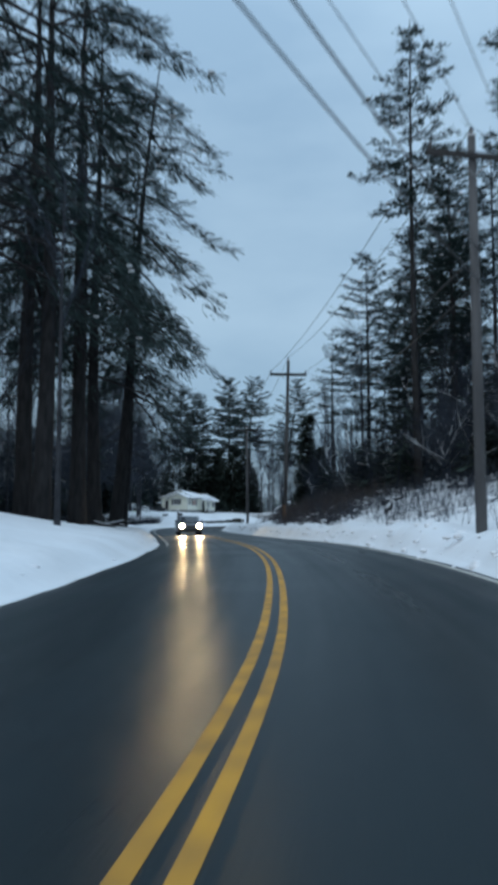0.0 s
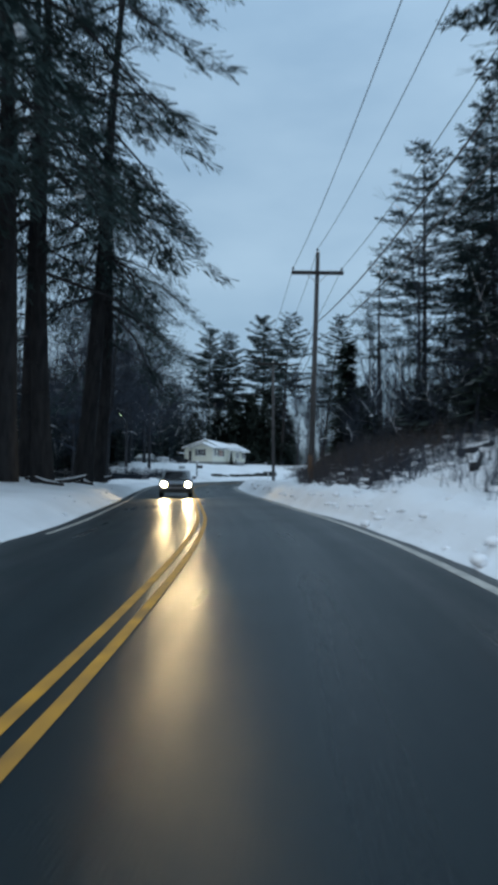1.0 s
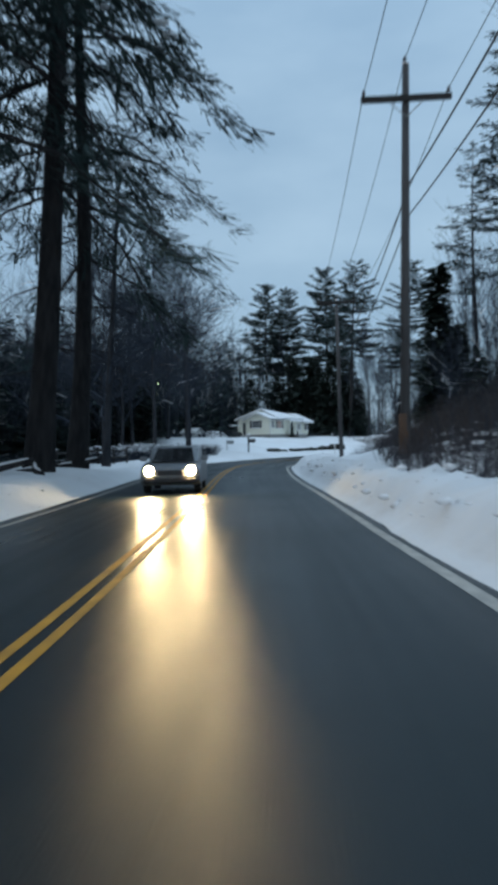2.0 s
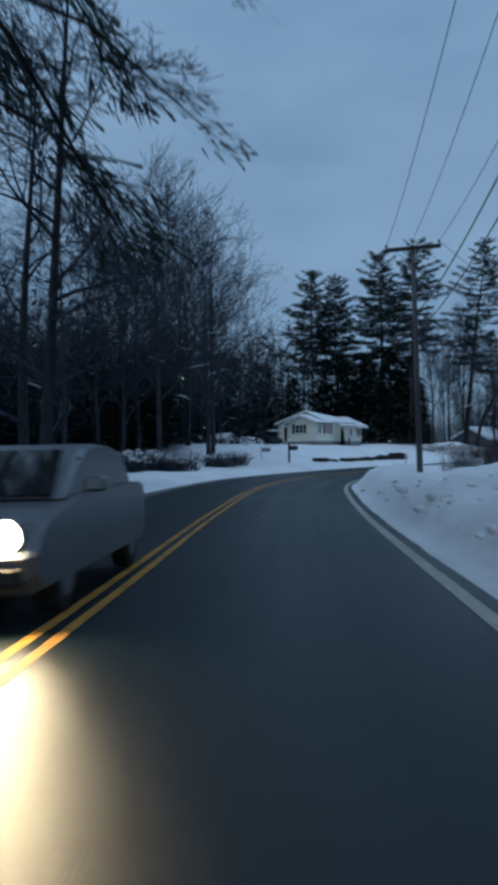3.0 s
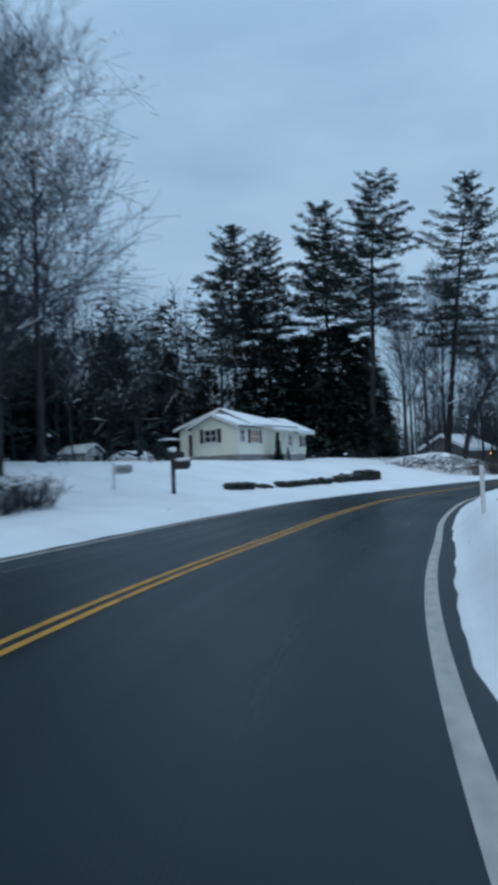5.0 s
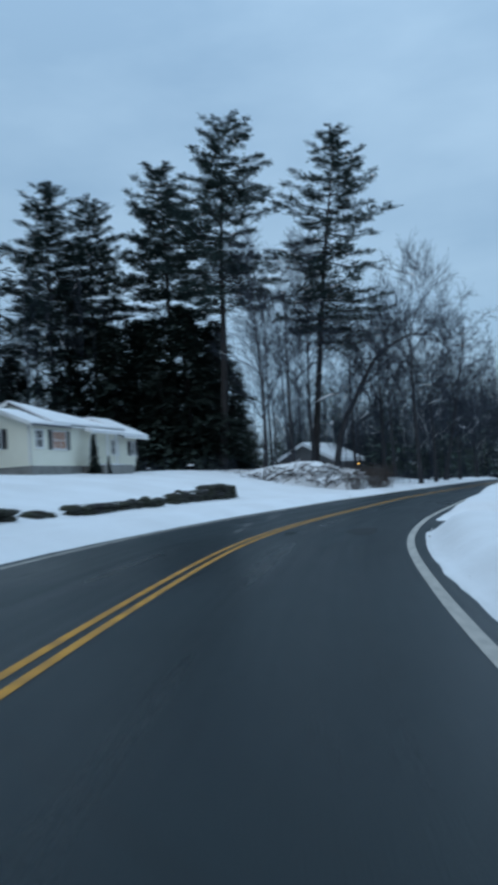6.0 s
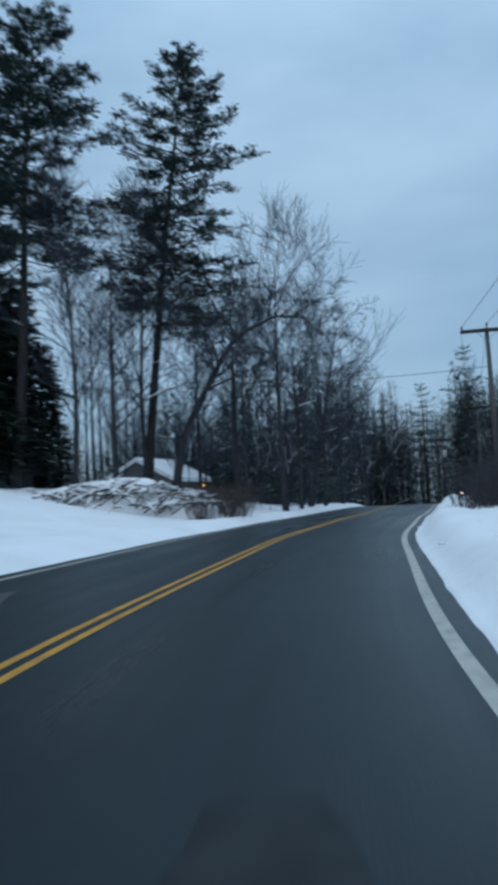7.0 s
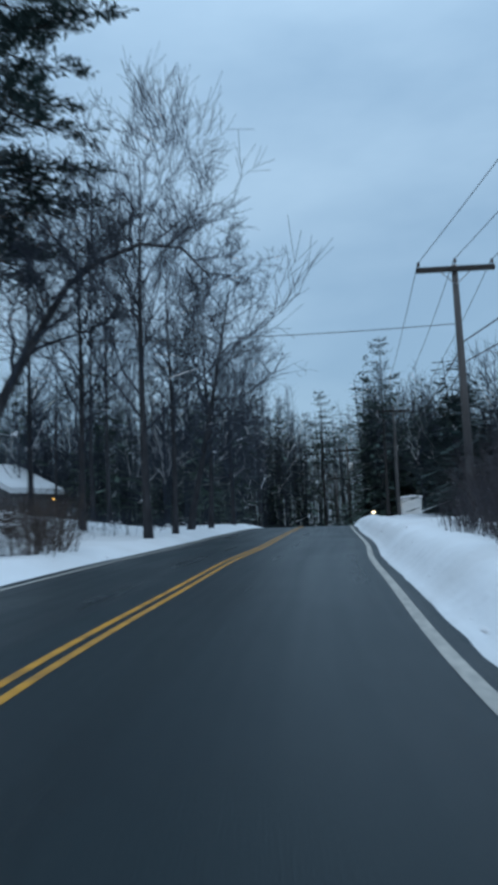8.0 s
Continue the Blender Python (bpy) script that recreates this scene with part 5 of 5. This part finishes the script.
def mailbox(x, y, rz, h, label, box_mat, cap=True, post_mat=None, thick=0.17):
    ob = thing("mailbox", label, "mailbox", (x, y, ground(x, y)), rz, "mailboxes")
    part("post", Build().box((0, 0, h / 2 - 0.15), (thick, thick, h + 0.3), bevel=0.015), post_mat or FENCE_WOOD, ob)
    part("arm", Build().box((0.32, 0, h * 0.58), (0.8, 0.09, 0.09), bevel=0.008), post_mat or FENCE_WOOD, ob)
    b = Build()
    n, prof = 9, [(-0.14, 0), (0.14, 0)] + [(0.14 * math.cos(math.pi * k / 6), 0.17 + 0.14 * math.sin(math.pi * k / 6)) for k in range(7)]
    b.add([(u, v, h * 0.58 + 0.05 + w) for u in (0.08, 0.78) for v, w in prof], [tuple(range(8, -1, -1)), tuple(range(9, 18))] + [(k, (k + 1) % n, 9 + (k + 1) % n, 9 + k) for k in range(n)])
    box = part("box", b, box_mat, ob)
    part("flag", Build().box((0.3, -0.125, h * 0.58 + 0.22), (0.03, 0.012, 0.2)), DRY_LEAF, box)
    if cap:
        part("snow_cap", Build().lump((0.02, 0, h + 0.03), (0.40, 0.36, 0.24), 5), SNOW, ob)
        part("snow_cap", Build().lump((0.43, 0, h * 0.58 + 0.37), (0.72, 0.30, 0.20), 6), SNOW, ob)
    return ob


mailbox(-11.05, 124.7, 8, 1.9, "black mailbox on a dark post capped with snow", BLACK)
mailbox(-13.2, 122.9, 20, 1.15, "small pale mailbox on a slim white post in the snow", METAL, False, SHED_WHITE, 0.1)


def rail_fence(posts):
    ob = thing("rail_fence", "dark two-rail wooden fence standing in snow", "fence", (*posts[0], ground(*posts[0])))
    o = Vector((*posts[0], ground(*posts[0])))
    ps = [Vector((x, y, ground(x, y))) - o for x, y in posts]
    for p in ps:
        post = part("post", Build().box(p + Vector((0, 0, 0.5)), (0.14, 0.14, 1.35), 0.3, bevel=0.015), FENCE_WOOD, ob)
        part("snow_cap", Build().lump(p + Vector((0, 0, 1.19)), (0.18, 0.18, 0.09), 2, 6, 4), SNOW, post)
    for a, b in zip(ps, ps[1:]):
        for z in (0.45, 0.95):
            part("rail", Build().tube([a + Vector((0, 0, z)), a.lerp(b, 0.5) + Vector((0, 0, z - 0.03)), b + Vector((0, 0, z))], 0.07, 7), FENCE_WOOD, ob)


rail_fence([(-15.4, 92.7), (-15.65, 90.4), (-15.9, 87.8), (-16.3, 85.3), (-16.8, 82.8), (-17.4, 80.3)])


def stone_wall():
    ends = [Vector((-9.35, 130.2, 0)), Vector((-5.0, 140.2, 0)), Vector((-1.0, 149.8, 0))]
    o = Vector((ends[0].x, ends[0].y, ground(ends[0].x, ends[0].y)))
    ob = thing("stone_wall", "low tumbled dark stone wall half buried in snow", "stone wall", o)
    rnd = random.Random(9)
    # stretches that stand out of the snow: from, to, height
    for f0, f1, h in ((0.0, 0.095, 0.34), (0.155, 0.19, 0.10), (0.25, 0.47, 0.2), (0.49, 0.56, 0.24), (0.62, 0.82, 0.36), (0.80, 0.99, 0.60)):
        f = f0
        while f < f1:
            w = rnd.uniform(0.3, 0.65)
            g = 2 * f
            p = ends[0].lerp(ends[1], g) if g < 1 else ends[1].lerp(ends[2], g - 1)
            gz = ground(p.x, p.y)
            z = 0.0
            while z < h:
                hh = rnd.uniform(0.12, 0.22)
                part("stone", Build().lump(Vector((p.x + rnd.uniform(-.08, .08), p.y + rnd.uniform(-.12, .12), gz + z + hh * 0.4)) - o, (w * 1.5, rnd.uniform(0.4, 0.6), hh * 1.3), rnd.random(), 8, 5, 0.5), STONE, ob)
                z += hh
            if rnd.random() < 0.5:
                part("snow_cap", Build().lump(Vector((p.x, p.y + 0.2, gz + z - 0.02)) - o, (w * 1.2, 0.4, 0.07), rnd.random(), 8, 4, 0.3), SNOW, ob)
            f += w / 21.4


stone_wall()


def lamp_post(x, y, h):
    ob = thing("yard_lamp", "tall wooden yard light pole with a lit greenish lamp", "lamp post", (x, y, ground(x, y)), -60)
    part("pole", Build().tube([(0, 0, -0.4), (0, 0, h + 0.3)], [0.13, 0.09], 9), POLE_WOOD, ob, smooth=True)
    part("arm", Build().tube([(0, 0, h), (0.35, 0, h + 0.16), (0.75, 0, h + 0.16)], 0.03, 6), METAL, ob)
    head = part("head", Build().tube([(0.75, 0, h + 0.30), (0.75, 0, h + 0.12), (0.75, 0, h + 0.05)], [0.07, 0.17, 0.2], 10), METAL, ob)
    part("bulb", Build().lump((0.75, 0, h - 0.04), (0.46, 0.46, 0.46), 1, 8, 6, 0.0), LAMP_GLOW, head, "glowing greenish bulb")
    light = new("yard_lamp_light", bpy.data.lights.new("yard_lamp_light", "POINT"))
    light.data.energy, light.data.color, light.data.shadow_soft_size = 60, (0.75, 1.0, 0.6), 0.15
    light.matrix_basis = pose(x + 0.4, y - 0.65, ground(x, y) + h - 0.35)


lamp_post(-24.0, 135.0, 7.1)


def yard_shed(x, y, rz, w, d, h, rise, name, label, mat, snow=0.12, door=True, over=0.18):
    ob = thing(name, label, "shed", (x, y, ground(x, y) - 0.08), rz)
    b = Build()
    t = 0.08
    b.box((0, -d / 2 + t / 2, h / 2), (w, t, h)).box((0, d / 2 - t / 2, h / 2), (w, t, h)).box((-w / 2 + t / 2, 0, h / 2), (t, d - 2 * t, h)).box((w / 2 - t / 2, 0, h / 2), (t, d - 2 * t, h))
    for yy in (-d / 2, d / 2 - t):
        b.add([(-w / 2, yy, h), (w / 2, yy, h), (0, yy, h + rise), (-w / 2, yy + t, h), (w / 2, yy + t, h), (0, yy + t, h + rise)], ((0, 1, 2), (5, 4, 3), (0, 3, 4, 1), (1, 4, 5, 2), (2, 5, 3, 0)))
    part("wall", b, mat, ob)
    for nm, m, lift, th, ov in (("roof", SHINGLE, 0.0, 0.07, over), ("roof_snow", SNOW, 0.075, snow, over + 0.02)):
        r = Build()
        for s in (-1, 1):
            ex = s * (w / 2 + ov)
            ez = h - rise * ov / (w / 2) + lift
            r.add([(ex, -d / 2 - ov, ez), (ex, d / 2 + ov, ez), (0, d / 2 + ov, h + rise + lift), (0, -d / 2 - ov, h + rise + lift), (ex, -d / 2 - ov, ez + th), (ex, d / 2 + ov, ez + th), (0, d / 2 + ov, h + rise + lift + th), (0, -d / 2 - ov, h + rise + lift + th)],
                  ((0, 1, 2, 3), (7, 6, 5, 4), (0, 4, 5, 1), (3, 2, 6, 7), (0, 3, 7, 4), (1, 5, 6, 2)))
        part(nm, r, m, ob)
    if door:
        dr = part("door", Build().box((0.1 * w, -d / 2 - 0.02, h * 0.42), (0.36 * w, 0.04, h * 0.82), bevel=0.008), SHUTTER, ob, "dark plank door")
        part("handle", Build().tube([(0.22 * w, -d / 2 - 0.05, h * 0.45), (0.22 * w, -d / 2 - 0.09, h * 0.45)], 0.015, 6), METAL, dr)
    return ob


yard_shed(-21.6, 144.1, 68, 1.8, 2.2, 1.05, 0.5, "well_house", "small white well house with snow on its roof", SHED_WHITE)
garage = yard_shed(11.9, 203.0, -38, 7.5, 7.0, 2.75, 1.9, "garage", "low grey garage with thick snow on its roof", GREY_WALL, 0.42, over=0.3)
part("lamp", Build().lump((3.83, 2.6, 2.3), (0.1, 0.3, 0.1), 3, 7, 5, 0.0), AMBER, garage, "small lit amber lamp")
booth = yard_shed(51.3, 206.6, -28, 1.9, 1.8, 1.95, 0.12, "booth", "small white roadside booth with a snowy roof", SHED_WHITE, 0.2, False, 0.06)
part("porch_lamp", Build().lump((-1.3, -1.0, 1.5), (0.26, 0.26, 0.26), 1, 7, 5, 0.0), WARM_PANE, booth, "lit lamp")


def driveway_light(x, y):
    ob = thing("driveway_light", "low lit driveway light on a short post in the snow", "lamp", (x, y, ground(x, y)), 0)
    part("post", Build().tube([(0, 0, -0.3), (0, 0, 0.75)], 0.045, 8), POLE_WOOD, ob)
    part("cap", Build().box((0, 0, 1.0), (0.42, 0.42, 0.06), bevel=0.01), BLACK, ob)
    part("lantern", Build().tube([(0, 0, 0.74), (0, 0, 0.80), (0, 0, 0.97)], [0.10, 0.17, 0.19], 10), WARM_PANE, ob, "glowing warm lantern glass")


driveway_light(48.3, 208.6)


def snow_car(x, y, rz):
    ob = thing("snowed_in_car", "parked car buried under smooth snow", "car", (x, y, ground(x, y)), rz)
    b = Build()
    b.box((0, 0, 0.62), (4.3, 1.7, 0.62), bevel=0.12)
    part("body", b, CAR_PAINT, ob)
    for u in (-1.35, 1.35):
        for v in (-0.78, 0.78):
            w = part("wheel", Build().tube([(u, v - 0.1, 0.32), (u, v + 0.1, 0.32)], 0.32, 14), RUBBER, ob)
            part("rim", Build().tube([(u, v - 0.11, 0.32), (u, v + 0.11, 0.32)], 0.19, 10), METAL, w)
    part("snow_cover", Build().lump((0, 0, -0.15), (5.2, 2.7, 1.65), 8, 20, 8, 0.3, True), SNOW, ob, "smooth blanket of snow over the roof and bonnet", True)


snow_car(-20.15, 153.2, 12)


def utility_cart(x, y, rz):
    ob = thing("utility_cart", "black utility cart with a snowy white roof", "cart", (x, y, ground(x, y)), rz)
    part("body", Build().box((0, 0, 0.55), (2.3, 1.25, 0.5), bevel=0.08), BLACK, ob)
    part("seat", Build().box((-0.1, 0, 0.95), (0.5, 1.1, 0.3), bevel=0.06), BLACK, ob)
    part("cargo_bed", Build().box((-0.85, 0, 0.9), (0.7, 1.2, 0.3), bevel=0.03), BLACK, ob)
    for u in (-0.45, 0.62):
        for v in (-0.55, 0.55):
            part("roof_post", Build().tube([(u, v, 0.75), (u * 0.9, v, 1.68)], 0.025, 6), BLACK, ob)
    part("roof", Build().box((0.08, 0, 1.72), (1.35, 1.25, 0.07), bevel=0.02), TRIM, ob)
    part("roof_snow", Build().lump((0.08, 0, 1.75), (1.4, 1.3, 0.10), 8, 12, 4, 0.1, True), SNOW, ob)
    for u in (-0.75, 0.8):
        for v in (-0.58, 0.58):
            part("wheel", Build().tube([(u, v - 0.1, 0.28), (u, v + 0.1, 0.28)], 0.28, 12), RUBBER, ob)


utility_cart(-16.7, 149.8, 60)


def corner_bush(x, y, h):
    plant("cedar", "clipped_bush", "dark evergreen bush at the house wall", "bush", KINDS["cedar"], x, y, 30, h / 14, 0.02)


cu = Vector((math.cos(radians(HOUSE_A)), math.sin(radians(HOUSE_A)), 0))
cv = Vector((-cu.y, cu.x, 0))
for u, v, h in ((5.0, -0.9, 2.3), (5.6, -1.5, 1.1), (10.4, -0.9, 0.9)):
    p = Vector((*HOUSE_O, 0)) + cu * u + cv * v
    corner_bush(p.x, p.y, h)


def marker(x, y):
    ob = thing("marker_post", "slim white reflector post at the road bend", "marker post", (x, y, ground(x, y)))
    part("post", Build().box((0, 0, 0.4), (0.09, 0.03, 1.1), bevel=0.008), TRIM, ob)
    part("reflector", Build().box((0, -0.02, 0.82), (0.075, 0.01, 0.14)), TRIM, ob)


marker(-0.92, 106.7)

# ---- heap of brush, fallen logs, lumps of ploughed snow ----


def brush_heap(x, y, w, d, h):
    rnd = random.Random(4)
    ob = thing("brush_heap", "snow-covered heap of cut branches by the road", "brush heap", (x, y, ground(x, y)), -8)

    def top(u, v):
        return h * max(0.0, 1 - (2 * u / w) ** 2 - (2 * v / d) ** 2) ** 0.5 * (0.75 + 0.35 * noise.noise((u * 0.8, v * 0.8, 3.3)))
    part("mound", Build().lump((0, 0, -0.75), (w * 1.0, d * 1.0, h * 0.8 + 0.55), 3, 34, 9, 0.45, True), SNOW, ob, "snow over the heap", True)
    b, c = Build(), Build()
    for _ in range(780):
        u, v = rnd.uniform(-0.5, 0.5) * w, rnd.uniform(-0.5, 0.5) * d
        z = top(u, v)
        a, L = rnd.gauss(0.9, 0.9), rnd.uniform(0.4, 2.0)
        r = rnd.uniform(0.012, 0.045)
        dr = Vector((math.cos(a), math.sin(a), rnd.uniform(-0.35, 0.6))) * L
        p = [Vector((u, v, z - 0.12)) - dr * 0.5, Vector((u, v, z - 0.02)), Vector((u, v, z - 0.10)) + dr * 0.5]
        b.tube(p, [r, r * 0.8, r * 0.3], 4, False)
        if rnd.random() < 0.55:
            k = Vector((0, 0, r + 0.02))
            c.tube([p[0].lerp(p[1], 0.4) + k, p[1] + k * 1.3, p[1].lerp(p[2], 0.6) + k], [r * 0.8, r * 1.6 + 0.02, r * 0.6], 5)
    tagged(part("brushwood", b, BRUSH, ob), kind="stuff")
    for _ in range(110):
        u, v = rnd.gauss(0, 0.24) * w, rnd.gauss(0, 0.24) * d
        c.lump((u, v, top(u, v) + 0.02), (rnd.uniform(0.2, 0.8), rnd.uniform(0.15, 0.4), 0.13), rnd.random(), 6, 4, 0.4)
    tagged(part("snow_clumps", c, SNOW, ob), kind="stuff")


brush_heap(3.9, 165.0, 10.0, 5.0, 1.5)


def fallen_log(x, y, rz, L, r):
    ob = thing("fallen_log", "fallen log lying on the bank under snow", "log", (x, y, ground(x, y) + r * 0.2), rz, "fallen logs")
    part("trunk", Build().tube([(-L / 2, 0, -0.05), (0, 0.06, 0.08), (L / 2, 0, 0.35)], [r, r * 0.9, r * 0.6], 9), PINE_BARK, ob, smooth=True)
    part("snow_strip", Build().tube([(-L / 2 + 0.1, 0, r * 0.8 - 0.05), (0, 0.06, r * 0.8 + 0.08), (L / 2 - 0.2, 0, r * 0.5 + 0.33)], [r * 0.3, r * 0.5, r * 0.25], 7), SNOW, ob)


for x, y, rz, L, r in ((-10.4, 61.5, 50, 2.6, 0.14), (-10.2, 64.3, 120, 2.2, 0.13), (-12.6, 63.5, 75, 3.0, 0.16), (-11.3, 70.8, 30, 2.6, 0.14), (-10.4, 57.5, 155, 2.0, 0.13), (-11.0, 66.0, 60, 2.4, 0.12), (7.6, 43.5, 70, 1.2, 0.2), (8.8, 49.0, 20, 1.5, 0.18), (7.0, 55.0, 55, 1.3, 0.17)):
    fallen_log(x, y, rz, L, r)


def snow_lumps():
    rnd = random.Random(12)
    b = Build()
    for i in range(0, len(AXIS), 1):
        if not 0 < AXIS[i][1] < 175:
            continue
        for side in (-1, 1):
            for _ in range(4 if side > 0 and AXIS[i][1] < 75 else 1 if AXIS[i][1] < 60 or i % 3 == 0 else 0):
                s = side * (3.95 + abs(rnd.gauss(0, 1.1 if side > 0 else 0.8)))
                p = AXIS[i] + NOR[i] * s + np.array([rnd.uniform(-.3, .3), rnd.uniform(-.3, .3)])
                w = (0.03 + 0.20 * rnd.random() ** 2.5) * (1.3 if side > 0 and AXIS[i][1] < 75 else 0.7)
                b.lump((p[0], p[1], land(i, s) - 0.12 * w), (w, w * rnd.uniform(0.7, 1.2), w * rnd.uniform(0.4, 0.7)), rnd.random(), 6, 4, 0.5)
    ob = new("snow_clods", b.mesh("snow_clods", SNOW, True))
    tagged(ob, "loose clods of ploughed snow along the bank", "snow", kind="stuff")


snow_lumps()

# ---- the car that comes the other way ----


def car(x, y, rz):
    z = road_z(y)
    ob = thing("car", "dark grey car facing along the road with lit headlights", "car", (x, y, z + 0.005), rz)
    L, W = 4.6, 1.82
    # outline of the body seen from the side, then of the cabin; x ahead
    low = [(-2.22, 0.34), (-2.32, 0.55), (-2.30, 0.80), (-2.18, 0.97), (-1.9, 1.02), (-0.5, 1.00), (0.8, 0.97), (1.5, 0.90), (1.95, 0.82), (2.2, 0.72), (2.31, 0.56), (2.28, 0.40), (2.15, 0.27), (-2.05, 0.26)]
    cab = [(-2.0, 0.98), (-1.75, 1.20), (-1.35, 1.40), (-0.9, 1.47), (-0.2, 1.48), (0.25, 1.42), (0.6, 1.26), (1.1, 0.96)]

    def shell(prof, w0, w1, inset):
        n = len(prof)
        vs = []
        for k, (f, ww) in enumerate(((-1, w1), (-1, w0), (1, w0), (1, w1))):
            for px, pz in prof:
                c = 1 - inset * (1 if k in (0, 3) else 0)
                vs.append((px * c, f * ww / 2, 0.95 + (pz - 0.95) * (1 - (0.06 if k in (0, 3) else 0))))
        fs = [tuple(range(n)), tuple(range(4 * n - 1, 3 * n - 1, -1))]
        for r in range(3):
            fs += [(r * n + i, (r + 1) * n + i, (r + 1) * n + (i + 1) % n, r * n + (i + 1) % n) for i in range(n)]
        return Build().add(vs, fs)
    part("body", shell(low, W - 0.16, W, 0.03), CAR_PAINT, ob)
    part("cabin", shell(cab, W - 0.44, W - 0.26, 0.03), CAR_PAINT, ob)
    part("windscreen", Build().add([(1.10, -0.68, 1.0), (1.10, 0.68, 1.0), (0.36, 0.56, 1.42), (0.36, -0.56, 1.42), (1.06, -0.68, 0.98), (1.06, 0.68, 0.98), (0.32, 0.56, 1.40), (0.32, -0.56, 1.40)], ((0, 1, 2, 3), (7, 6, 5, 4), (0, 4, 5, 1), (1, 5, 6, 2), (2, 6, 7, 3), (3, 7, 4, 0))), CAR_GLASS, ob)
    for s in (-1, 1):
        part("side_window", Build().box((-0.5, s * 0.75, 1.20), (1.9, 0.03, 0.28), bevel=0.01), CAR_GLASS, ob)
        part("mirror", Build().box((0.75, s * 0.99, 1.08), (0.14, 0.22, 0.15), bevel=0.03), CAR_PAINT, ob)
        lamp = part("headlight", Build().tube([(2.17, s * 0.64, 0.72), (2.26, s * 0.64, 0.72), (2.30, s * 0.64, 0.72)], [0.16, 0.16, 0.145], 14), METAL, ob)
        part("bulb", Build().tube([(2.302, s * 0.64, 0.72), (2.315, s * 0.64, 0.72)], [0.135, 0.125], 14), HEADLIGHT, lamp, "brightly lit warm headlight")
        for u in (-1.4, 1.42):
            wh = part("wheel", Build().tube([(u, s * 0.68, 0.33), (u, s * 0.70, 0.33), (u, s * 0.88, 0.33), (u, s * 0.90, 0.33)], [0.27, 0.33, 0.33, 0.28], 18), RUBBER, ob)
            part("rim", Build().tube([(u, s * 0.80, 0.33), (u, s * 0.905, 0.33)], [0.20, 0.19], 14), METAL, wh)
    part("grille", Build().box((2.285, 0, 0.66), (0.04, 0.8, 0.16), bevel=0.01), BLACK, ob)
    part("bumper", Build().box((2.26, 0, 0.42), (0.12, 1.6, 0.16), bevel=0.03), BLACK, ob)
    m = ob.matrix_basis
    for s in (-1, 1):
        sp = new("headlight_beam", bpy.data.lights.new("headlight_beam", "SPOT"))
        sp.data.energy, sp.data.color, sp.data.spot_size, sp.data.spot_blend, sp.data.shadow_soft_size = 700, (1.0, 0.74, 0.38), radians(55), 0.8, 0.08
        sp.matrix_basis = look(m @ Vector((2.42, s * 0.64, 0.72)), m @ Vector((14, s * 0.6, -0.1)))


ci = int(np.argmin(np.abs(AXIS[:, 1] - 63.2)))
cp = AXIS[ci] + NOR[ci] * -1.02
car(cp[0], cp[1], math.degrees(math.atan2(-TAN[ci][1], -TAN[ci][0])))
